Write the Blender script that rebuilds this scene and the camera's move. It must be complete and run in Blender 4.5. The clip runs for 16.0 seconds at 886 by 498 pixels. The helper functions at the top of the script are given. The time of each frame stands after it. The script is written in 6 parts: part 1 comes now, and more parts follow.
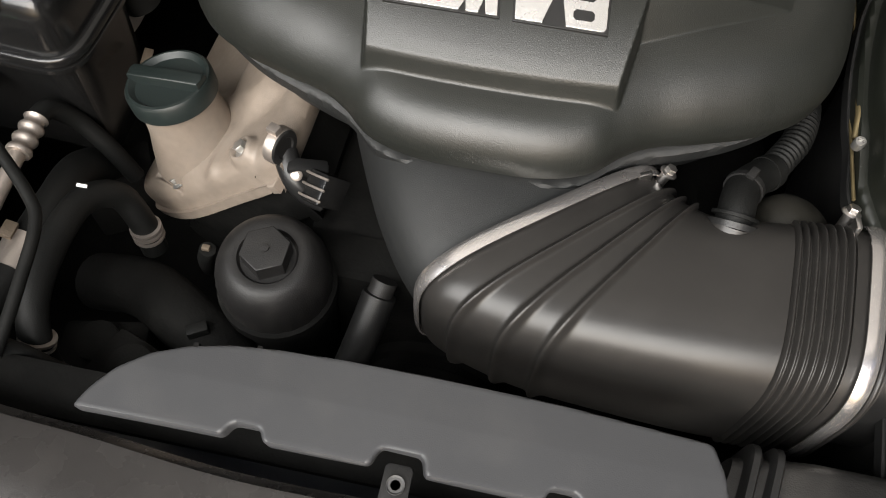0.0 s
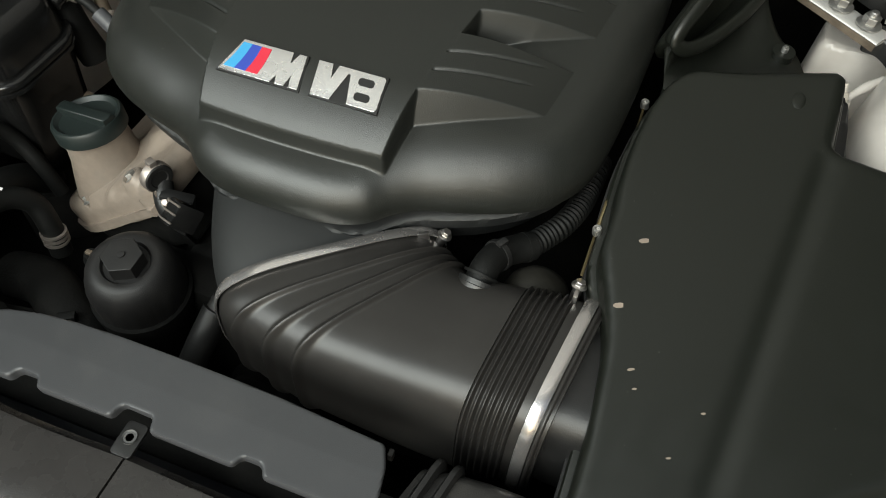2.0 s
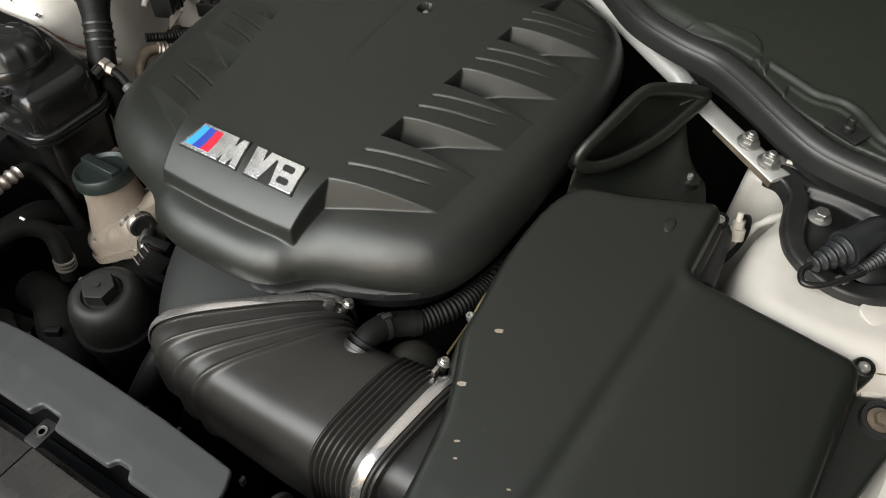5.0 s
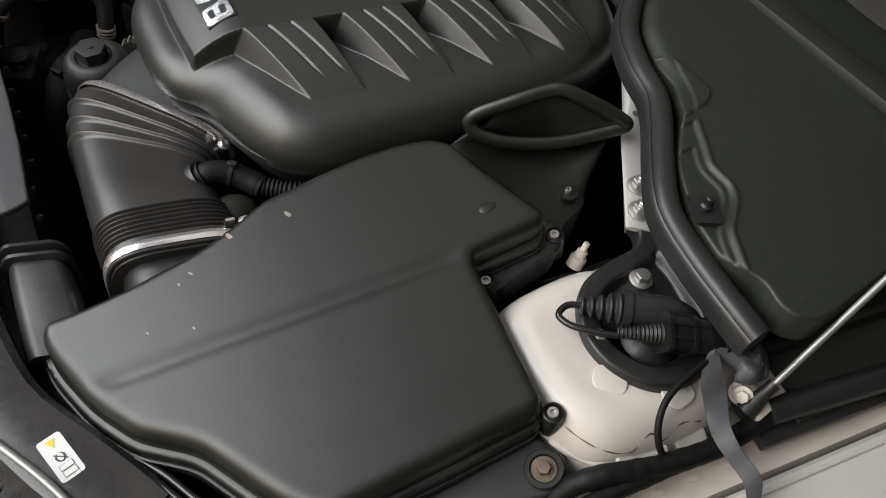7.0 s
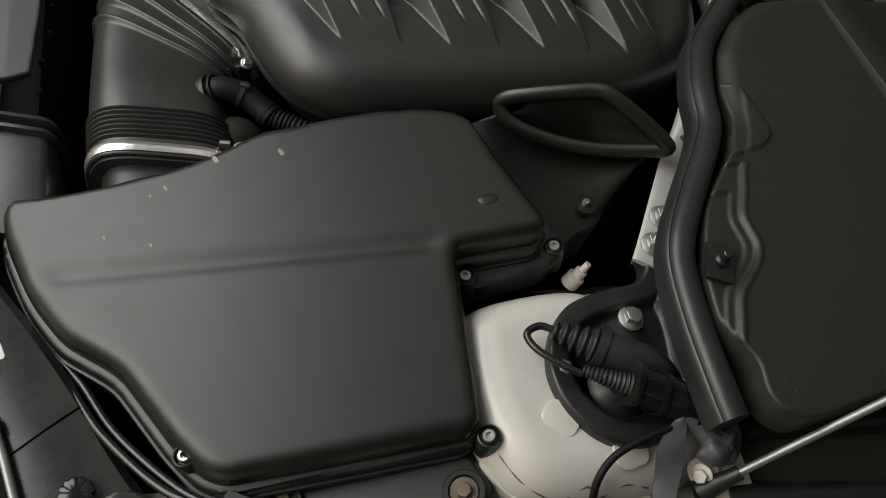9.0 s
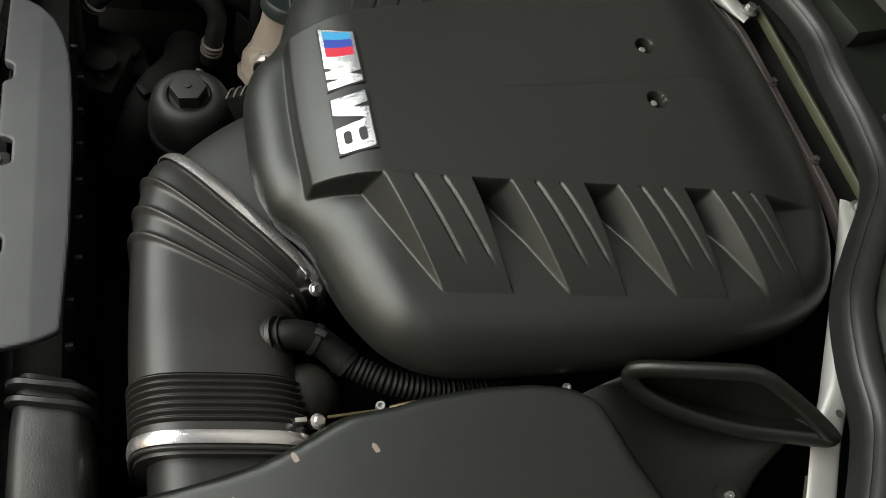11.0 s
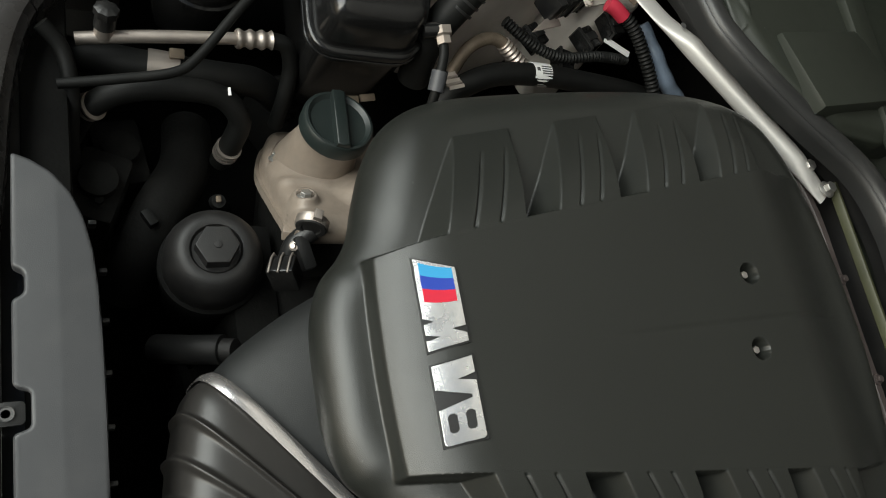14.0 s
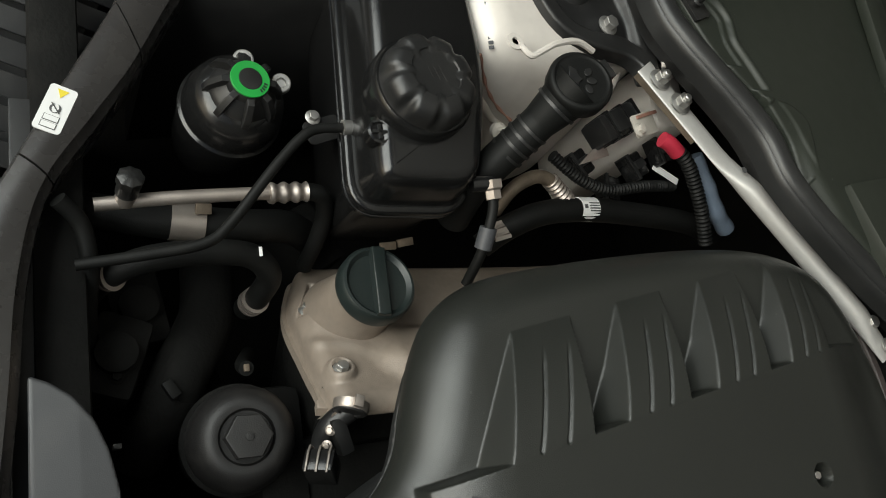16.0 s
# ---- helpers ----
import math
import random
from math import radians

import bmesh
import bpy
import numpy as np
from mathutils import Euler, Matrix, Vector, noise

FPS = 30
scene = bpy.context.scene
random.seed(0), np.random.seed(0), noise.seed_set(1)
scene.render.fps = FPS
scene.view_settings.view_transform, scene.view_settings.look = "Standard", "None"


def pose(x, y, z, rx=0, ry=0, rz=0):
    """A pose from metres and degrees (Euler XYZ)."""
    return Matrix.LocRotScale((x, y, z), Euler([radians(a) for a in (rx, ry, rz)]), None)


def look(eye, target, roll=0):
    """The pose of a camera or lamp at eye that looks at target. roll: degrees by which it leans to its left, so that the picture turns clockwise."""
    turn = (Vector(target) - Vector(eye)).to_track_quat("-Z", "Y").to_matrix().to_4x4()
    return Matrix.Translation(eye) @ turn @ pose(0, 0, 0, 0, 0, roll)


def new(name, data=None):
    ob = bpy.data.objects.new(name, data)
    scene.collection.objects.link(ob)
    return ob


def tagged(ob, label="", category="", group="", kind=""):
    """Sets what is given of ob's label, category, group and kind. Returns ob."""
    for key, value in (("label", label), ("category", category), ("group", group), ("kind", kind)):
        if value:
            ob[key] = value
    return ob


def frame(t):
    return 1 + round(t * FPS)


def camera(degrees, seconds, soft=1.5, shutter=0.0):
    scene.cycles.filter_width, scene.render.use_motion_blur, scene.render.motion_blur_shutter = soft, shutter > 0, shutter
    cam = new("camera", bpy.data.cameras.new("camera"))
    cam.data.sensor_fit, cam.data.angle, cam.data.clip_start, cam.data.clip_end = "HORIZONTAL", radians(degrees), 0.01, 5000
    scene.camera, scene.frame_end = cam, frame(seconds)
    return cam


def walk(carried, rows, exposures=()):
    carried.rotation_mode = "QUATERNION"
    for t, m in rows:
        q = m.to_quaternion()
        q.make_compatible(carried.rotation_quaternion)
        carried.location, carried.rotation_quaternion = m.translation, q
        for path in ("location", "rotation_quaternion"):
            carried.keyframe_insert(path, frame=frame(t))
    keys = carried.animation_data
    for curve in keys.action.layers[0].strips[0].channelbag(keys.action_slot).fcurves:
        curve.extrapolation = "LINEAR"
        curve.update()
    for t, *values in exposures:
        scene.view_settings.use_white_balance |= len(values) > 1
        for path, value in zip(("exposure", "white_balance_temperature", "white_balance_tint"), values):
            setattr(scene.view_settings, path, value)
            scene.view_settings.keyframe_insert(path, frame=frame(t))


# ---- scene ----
cam = camera(60.5, 16.0, 1.0)
METRES, EYE, TILT, LEAN, TURN = 1.9, 1.2408, -59.017, -1.39, 11.416
START = pose(0.0313, -0.1018, EYE, TILT, LEAN, TURN)
ROWS = [
    (0.0, 0.0, 0.0, 0.0, 0.0, -0.0, -0.0),
    (0.5, 0.0263, -0.0167, -0.0061, 0.41, 2.25, -2.14),
    (1.0, 0.0489, -0.0309, -0.016, 1.35, 4.54, -4.3),
    (1.5, 0.0831, -0.0407, -0.0168, 2.55, 5.88, -6.53),
    (2.0, 0.1162, -0.0553, -0.0174, 3.9, 6.67, -8.17),
    (2.5, 0.1462, -0.0723, -0.0127, 4.87, 7.3, -8.99),
    (3.0, 0.1686, -0.0882, -0.0095, 5.53, 8.23, -9.43),
    (3.2, 0.1714, -0.0932, -0.0080, 5.34, 8.62, -9.80),
    (5.3, 0.2527, -0.0925, 0.0053, 12.90, 10.12, -19.88),
    (5.5, 0.2807, -0.0871, 0.0101, 14.48, 9.72, -22.56),
    (6.0, 0.3466, -0.0826, 0.0396, 17.79, 7.23, -29.62),
    (6.5, 0.3856, -0.072, 0.0628, 20.99, 4.5, -37.99),
    (7.0, 0.4022, -0.0598, 0.0756, 24.54, 1.05, -46.51),
    (7.5, 0.4175, -0.0492, 0.087, 28.31, -2.86, -53.26),
    (8.0, 0.4277, -0.0438, 0.0991, 31.14, -6.74, -57.66),
    (8.5, 0.4268, -0.0408, 0.105, 32.59, -8.31, -59.94),
    (9.0, 0.4012, -0.0259, 0.1105, 34.2, -9.59, -60.92),
    (9.5, 0.3453, -0.0198, 0.1147, 34.09, -9.82, -61.38),
    (9.7, 0.3228, -0.0175, 0.1132, 33.9, -9.65, -61.35),
    (11.8, 0.1746, -0.0458, 0.0918, 21.19, -1.23, -64.58),
    (12.0, 0.1503, -0.0518, 0.0855, 18.9, -0.35, -64.72),
    (12.5, 0.1112, -0.0611, 0.0762, 14.53, 2.04, -64.97),
    (13.0, 0.0988, -0.0521, 0.0826, 11.95, 3.32, -66.68),
    (13.5, 0.0746, -0.0465, 0.0882, 9.82, 3.81, -67.98),
    (14.0, 0.0468, -0.0429, 0.0902, 8.58, 4.04, -68.62),
    (14.5, 0.0202, -0.0401, 0.091, 8.14, 3.93, -69.01),
    (15.0, -0.0097, -0.0364, 0.0923, 7.64, 3.79, -69.41),
    (15.5, -0.0362, -0.0333, 0.0931, 6.44, 4.83, -69.71),
    (16.0, -0.0547, -0.0329, 0.0947, 4.95, 6.37, -69.72),
]
walk(cam, [(t, START @ pose(METRES * x, METRES * y, METRES * z, 90 + pitch, roll, yaw)) for t, x, y, z, yaw, pitch, roll in ROWS],
     exposures=[(0.0, 0.10, 6680, 12), (0.5, -0.14, 6650, 7), (1.0, -0.26, 6650, 5), (2.0, -0.36, 6470, 3), (3.0, -0.58, 6500, 2), (5.5, -0.13, 6450, 9), (6.5, -0.16, 6380, 11), (7.0, -0.32, 6380, 11), (8.0, -0.50, 6500, 8), (8.5, -0.68, 6520, 7), (9.0, -0.80, 6540, 6), (9.5, -0.96, 6600, 5), (12.0, -0.30, 6580, 6), (12.5, -0.34, 6560, 6), (14.0, -0.52, 6500, 4), (16.0, -0.64, 6520, 4)])

# ---- world and light: dim sky and one added area lamp in front; the raised hood stands behind ----
world = bpy.data.worlds.new("world")
scene.world = world
world.use_nodes = True
wn = world.node_tree.nodes
sky = wn.new("ShaderNodeTexSky")
sky.sky_type, sky.sun_disc = "NISHITA", False
sky.sun_elevation, sky.sun_rotation = radians(30), radians(170)
sky.air_density, sky.dust_density, sky.ozone_density = 1.0, 4.0, 1.0
world.node_tree.links.new(sky.outputs[0], wn["Background"].inputs[0])
wn["Background"].inputs[1].default_value = 0.08
# Added area lamp standing in for light from front and above; no opening is modelled.
front_light = new("front_area_light", bpy.data.lights.new("front_area_light", "AREA"))
front_light.data.shape, front_light.data.size, front_light.data.size_y = "RECTANGLE", 2.6, 1.4
front_light.data.energy, front_light.data.color = 106.0, (0.972, 0.982, 0.955)
front_light.matrix_basis = look((-0.44, -1.16, 2.16), (-0.04, 0.44, 0.94))


# ---- materials ----
def surface(name, base, rough=0.5, metal=0.0, vary=0.15, grain=60.0, bump=0.1, fine=900.0, spec=0.5, coat=0.0, dust=0.0, specks=0.0, brushed=None):
    """A procedural surface: mottled colour and gloss at two scales, fine relief, and pale dust lying on it."""
    m = bpy.data.materials.new(name)
    m.use_nodes = True
    nt = m.node_tree
    b = nt.nodes["Principled BSDF"]
    b.inputs["Metallic"].default_value = metal
    b.inputs["Specular IOR Level"].default_value = spec
    b.inputs["Coat Weight"].default_value = coat
    co = nt.nodes.new("ShaderNodeTexCoord")

    def cloud(scale, detail=4.0):
        n = nt.nodes.new("ShaderNodeTexNoise")
        n.inputs["Scale"].default_value, n.inputs["Detail"].default_value = scale, detail
        nt.links.new(co.outputs["Object"], n.inputs["Vector"])
        return n.outputs["Fac"]

    def span(fac, low, high, a=0.3, z=0.7):
        r = nt.nodes.new("ShaderNodeMapRange")
        r.inputs["From Min"].default_value, r.inputs["From Max"].default_value = a, z
        r.inputs["To Min"].default_value, r.inputs["To Max"].default_value = low, high
        nt.links.new(fac, r.inputs["Value"])
        return r.outputs["Result"]

    def mixed(fac, a, c):
        x = nt.nodes.new("ShaderNodeMix")
        x.data_type = "RGBA"
        nt.links.new(fac, x.inputs["Factor"])
        for k, v in ((6, a), (7, c)):
            if isinstance(v, tuple):
                x.inputs[k].default_value = (*v, 1)
            else:
                nt.links.new(v, x.inputs[k])
        return x.outputs[2]

    big, small = cloud(grain / 6), cloud(grain * 3)
    low, high = tuple(c * (1 - vary) for c in base), tuple(min(1, c * (1 + vary)) for c in base)
    col = mixed(span(big, 0, 1), low, high)
    col = mixed(span(small, 0, 0.35), col, tuple(c * (1 - vary) for c in base))
    if dust:
        col = mixed(span(cloud(grain * 0.5, 8.0), 0, dust, 0.5, 0.8), col, (0.22, 0.205, 0.185))
    if specks:
        col = mixed(span(cloud(330, 1.0), 0, specks, 0.785, 0.81), col, (0.30, 0.29, 0.27))
    nt.links.new(col, b.inputs["Base Color"])
    nt.links.new(span(cloud(grain), max(0.03, rough - 0.02), min(1, rough + 0.03)), b.inputs["Roughness"])
    if bump:
        n = nt.nodes.new("ShaderNodeBump")
        n.inputs["Strength"].default_value, n.inputs["Distance"].default_value = bump, 0.0006
        relief = cloud(fine, 2.0)
        if brushed:
            along = nt.nodes.new("ShaderNodeMapping")
            along.inputs["Scale"].default_value = brushed
            nt.links.new(co.outputs["Object"], along.inputs["Vector"])
            nt.links.new(along.outputs["Vector"], relief.node.inputs["Vector"])
        nt.links.new(relief, n.inputs["Height"])
        nt.links.new(n.outputs["Normal"], b.inputs["Normal"])
    return m


COVER = surface("cover_plastic", (0.0160, 0.0172, 0.0150), 0.37, bump=0.32, fine=1500, vary=0.06, specks=0.15, spec=0.66)
AIRBOX = surface("airbox_plastic", (0.0086, 0.0098, 0.0074), 0.37, bump=0.14, fine=2000, vary=0.05, specks=0.2, spec=0.56)
PANEL = surface("panel_plastic", (0.046, 0.047, 0.050), 0.42, bump=0.12, fine=1300, vary=0.08, dust=0.05)
COWL = surface("cowl_plastic", (0.0175, 0.0210, 0.0155), 0.5, bump=0.14, vary=0.08, specks=0.3)
NECK = surface("neck_plastic", (0.016, 0.017, 0.017), 0.55, bump=0.35, fine=1700, vary=0.15)
BOOT = surface("boot_rubber", (0.0235, 0.0220, 0.0206), 0.37, bump=0.05, vary=0.14, dust=0.03, spec=0.54)
RUBBER = surface("rubber", (0.018, 0.0185, 0.0185), 0.38, bump=0.15, vary=0.15, dust=0.04)
HOSE = surface("hose_rubber", (0.0060, 0.0063, 0.0060), 0.55, bump=0.3, vary=0.25, dust=0.02, spec=0.22)
BLACK = surface("black_plastic", (0.014, 0.014, 0.014), 0.38, bump=0.2, vary=0.2, dust=0.05)
GLOSS = surface("glossy_black_plastic", (0.010, 0.010, 0.010), 0.18, bump=0.015, vary=0.2, dust=0.03)
TRIM = surface("front_trim_plastic", (0.030, 0.028, 0.027), 0.27, bump=0.12, vary=0.15, dust=0.04)
CAP = surface("green_black_plastic", (0.0125, 0.0185, 0.0175), 0.42, bump=0.25, vary=0.2, dust=0.03)
GRIMEPLASTIC = surface("oily_brown_plastic", (0.0105, 0.0098, 0.0072), 0.6, bump=0.3, vary=0.3, dust=0.06, spec=0.3)
ROSE = surface("rosy_primer", (0.36, 0.19, 0.14), 0.5, bump=0.2, vary=0.3, grain=200)
HEXCAP = surface("grey_black_plastic", (0.0145, 0.0138, 0.0135), 0.5, bump=0.3, vary=0.2, dust=0.08)
CAST = surface("cast_cover_metal", (0.262, 0.216, 0.176), 0.45, metal=0.12, bump=0.4, fine=900, vary=0.38, grain=45, dust=0.30)
# Tones of the unseen walls and ceiling, set for the bounce they give.
PLASTER = surface("wall_paint", (0.11, 0.108, 0.104), 0.8, bump=0.2, fine=60, vary=0.08, grain=6)
CEILING = surface("ceiling_paint", (0.16, 0.158, 0.155), 0.8, bump=0.2, fine=60, vary=0.05, grain=6)
WHITE = surface("bay_white_paint", (0.635, 0.595, 0.550), 0.33, bump=0.06, vary=0.12, grain=25, coat=0.3, dust=0.35)
BODY = surface("body_paint", (0.56, 0.545, 0.52), 0.3, bump=0.03, vary=0.05, grain=20, coat=0.6, dust=0.10)
STEEL = surface("bright_steel", (0.86, 0.82, 0.79), 0.30, metal=1.0, bump=0.03, vary=0.06)
ZINC = surface("zinc_plate", (0.50, 0.49, 0.47), 0.42, metal=0.9, bump=0.15, vary=0.2, grain=200)
PIPE = surface("bare_aluminium", (0.44, 0.39, 0.35), 0.42, metal=0.8, bump=0.2, vary=0.15, grain=150)
BRACE = surface("brace_metal", (0.54, 0.53, 0.51), 0.42, metal=0.35, bump=0.1, vary=0.08, dust=0.10)
RUST = surface("dull_steel", (0.20, 0.16, 0.12), 0.6, metal=0.6, bump=0.5, vary=0.4, grain=250)
CHROME = surface("chrome", (0.93, 0.92, 0.91), 0.26, metal=0.95, bump=0.30, fine=330, vary=0.06, brushed=(1, 0.08, 0.08))
BAND = surface("clamp_band_steel", (0.86, 0.82, 0.80), 0.25, metal=0.9, bump=0.07, fine=60, vary=0.08, grain=40)
STRUTROD = surface("strut_rod_steel", (0.30, 0.30, 0.29), 0.42, metal=0.7, bump=0.03, vary=0.06)
TAPE = surface("grey_foil_tape", (0.062, 0.064, 0.070), 0.5, bump=0.5, fine=300, vary=0.25, grain=120)
BLUETAPE = surface("blue_grey_tape", (0.15, 0.19, 0.25), 0.45, bump=0.5, fine=300, vary=0.2, grain=120)
FOAM = surface("grey_foam", (0.055, 0.055, 0.055), 0.85, bump=0.25, fine=700, vary=0.12)
LABEL = surface("white_label", (0.75, 0.75, 0.74), 0.4, bump=0.0, vary=0.03)
INK = surface("label_ink", (0.08, 0.08, 0.08), 0.5, bump=0.0, vary=0.05)
YELLOW = surface("label_yellow", (0.75, 0.6, 0.05), 0.45, bump=0.0, vary=0.05)
TANKPLASTIC = surface("tank_plastic", (0.009, 0.009, 0.009), 0.20, bump=0.03, vary=0.1, spec=0.6)
BRASS = surface("worn_brass_edge", (0.17, 0.135, 0.07), 0.45, metal=0.7, bump=0.2, vary=0.2, grain=200)
GREEN = surface("green_plastic_ring", (0.02, 0.30, 0.05), 0.4, bump=0.1, vary=0.1, dust=0.05)
RED = surface("red_plastic", (0.42, 0.025, 0.05), 0.45, bump=0.1, vary=0.1)
CYAN = surface("badge_light_blue", (0.05, 0.30, 0.56), 0.2, bump=0.0, vary=0.02)
BLUE = surface("badge_dark_blue", (0.03, 0.06, 0.36), 0.2, bump=0.0, vary=0.02)
BADGERED = surface("badge_red", (0.55, 0.025, 0.05), 0.2, bump=0.0, vary=0.02)
DUCT = surface("worn_duct_plastic", (0.017, 0.0165, 0.0162), 0.42, bump=0.35, vary=0.25, dust=0.10)
# Near-black: grime, with the deep bay's shade put into the base colour.
GRIMESHADE = surface("grimy_shaded_metal", (0.005, 0.005, 0.0045), 0.8, spec=0.2, bump=0.8, fine=250, vary=0.5, grain=90, dust=0.03)
PRIMER = surface("dull_primer", (0.065, 0.052, 0.050), 0.45, bump=0.2, vary=0.3, grain=120, dust=0.1)
OLDWAX = surface("yellowed_wax", (0.045, 0.047, 0.022), 0.55, bump=0.4, vary=0.3, grain=90)
PLUG = surface("dark_plug_rubber", (0.020, 0.021, 0.023), 0.40, bump=0.15, vary=0.15, dust=0.03)
SEALANT = surface("pale_sealant", (0.60, 0.555, 0.49), 0.6, bump=0.5, vary=0.15, grain=120)
HOODPAINT = surface("hood_lining_felt", (0.45, 0.44, 0.43), 0.7, bump=0.05, vary=0.06, grain=10)
CONCRETE = surface("concrete_floor", (0.30, 0.29, 0.27), 0.8, bump=0.5, fine=120, vary=0.15, grain=12)


# ---- mesh tools ----
def part(name, bm, material, parent=None, label="", sharp=38):
    """One mesh object out of bm (in world metres), under a thing or under a part."""
    me = bpy.data.meshes.new(name)
    bmesh.ops.recalc_face_normals(bm, faces=bm.faces)
    bm.to_mesh(me)
    bm.free()
    me.materials.append(material)
    me.polygons.foreach_set("use_smooth", [True] * len(me.polygons))
    me.set_sharp_from_angle(angle=radians(sharp))
    ob = new(name, me)
    if parent:
        ob.parent = parent
        if parent.data is None:
            ob.matrix_parent_inverse = parent.matrix_basis.inverted()
    if label:
        ob["label"] = label
    return ob


def thing(name, label, category, at, group="", kind=""):
    ob = new(name)
    ob.empty_display_size = 0.02
    ob.matrix_basis = Matrix.Translation(at)
    return tagged(ob, label, category, group, kind)


def curve(pts, n=8, closed=False):
    """Points of a smooth line through pts."""
    p = [Vector(q) for q in pts]
    k = len(p)
    out = []
    for i in range(k if closed else k - 1):
        if closed:
            a, b, c, d = p[i - 1], p[i], p[(i + 1) % k], p[(i + 2) % k]
        else:
            a, b, c, d = p[max(i - 1, 0)], p[i], p[i + 1], p[min(i + 2, k - 1)]
        for j in range(n):
            t = j / n
            out.append(0.5 * (2 * b + (c - a) * t + (2 * a - 5 * b + 4 * c - d) * t * t + (3 * b - a - 3 * c + d) * t ** 3))
    if not closed:
        out.append(p[-1])
    return out


def loft(rings, caps=True, bm=None):
    bm = bm or bmesh.new()
    vs = [[bm.verts.new(p) for p in r] for r in rings]
    for a, b in zip(vs, vs[1:]):
        n = len(a)
        for i in range(n):
            bm.faces.new((a[i], a[(i + 1) % n], b[(i + 1) % n], b[i]))
    if caps:
        bm.faces.new(vs[0][::-1])
        bm.faces.new(vs[-1])
    return bm


def tube(pts, r, seg=12, n=8, bm=None, caps=True):
    """A round hose along a smooth line; r is a radius, or a function of the metres along it."""
    c = curve(pts, n)
    rings, along = [], 0.0
    side = None
    for i, p in enumerate(c):
        d = (c[min(i + 1, len(c) - 1)] - c[max(i - 1, 0)]).normalized()
        if side is None:
            side = d.orthogonal().normalized()
        side = (side - d * side.dot(d)).normalized()
        up = d.cross(side)
        if i:
            along += (p - c[i - 1]).length
        q = r(along) if callable(r) else r
        rings.append([p + q * (math.cos(a) * side + math.sin(a) * up) for a in (math.tau * k / seg for k in range(seg))])
    return loft(rings, caps, bm)


def lathe(profile, m=Matrix(), seg=32, bm=None, wobble=None):
    """A turned body: (radius, height) pairs about the z axis of m."""
    rings = []
    for r, z in profile:
        ring = []
        for k in range(seg):
            a = math.tau * k / seg
            q = r * (wobble(a, z) if wobble else 1)
            ring.append(m @ Vector((q * math.cos(a), q * math.sin(a), z)))
        rings.append(ring)
    return loft(rings, True, bm)


def aim(at, axis, spin=0):
    """A frame at a point whose z axis points along axis."""
    return Matrix.Translation(at) @ Vector(axis).to_track_quat("Z", "Y").to_matrix().to_4x4() @ pose(0, 0, 0, 0, 0, spin)


def prism(outline, depth, m=Matrix(), bevel=0.0, bm=None):
    """A plate of that outline, from z = -depth to 0 of m, its upper rim bevelled."""
    bm = bm or bmesh.new()
    top = [bm.verts.new(m @ Vector((x, y, 0))) for x, y in outline]
    low = [bm.verts.new(m @ Vector((x, y, -depth))) for x, y in outline]
    n = len(top)
    face = bm.faces.new(top)
    bm.faces.new(low[::-1])
    for i in range(n):
        bm.faces.new((top[i], low[i], low[(i + 1) % n], top[(i + 1) % n]))
    if bevel:
        bmesh.ops.bevel(bm, geom=list(face.edges), offset=bevel, segments=3, affect="EDGES", profile=0.6)
    return bm


def box(w, d, h, m=Matrix(), bevel=0.002, bm=None):
    bm = bm or bmesh.new()
    g = bmesh.ops.create_cube(bm, size=1, matrix=m @ Matrix.Diagonal((w, d, h, 1)))
    if bevel:
        es = list({e for v in g["verts"] for e in v.link_edges})
        bmesh.ops.bevel(bm, geom=es, offset=bevel, segments=2, affect="EDGES", profile=0.6)
    return bm


def ngon(n, r, turn=0.0, squash=1.0):
    return [(r * math.cos(math.tau * k / n + turn), squash * r * math.sin(math.tau * k / n + turn)) for k in range(n)]


def rounded(w, d, r, n=5):
    out = []
    for cx, cy, a0 in ((w / 2 - r, d / 2 - r, 0), (-w / 2 + r, d / 2 - r, 90), (-w / 2 + r, -d / 2 + r, 180), (w / 2 - r, -d / 2 + r, 270)):
        out += [(cx + r * math.cos(radians(a0 + 90 * k / n)), cy + r * math.sin(radians(a0 + 90 * k / n))) for k in range(n + 1)]
    return out


def grown(outline, d):
    """An outline (anticlockwise) moved outwards by d."""
    out, n = [], len(outline)
    for i in range(n):
        a, b = Vector(outline[i - 1][:2]), Vector(outline[(i + 1) % n][:2])
        t = (b - a).normalized()
        out.append((outline[i][0] + d * t.y, outline[i][1] - d * t.x))
    return out


def ccw(outline):
    s = sum(a[0] * b[1] - b[0] * a[1] for a, b in zip(outline, outline[1:] + outline[:1]))
    return outline if s > 0 else outline[::-1]


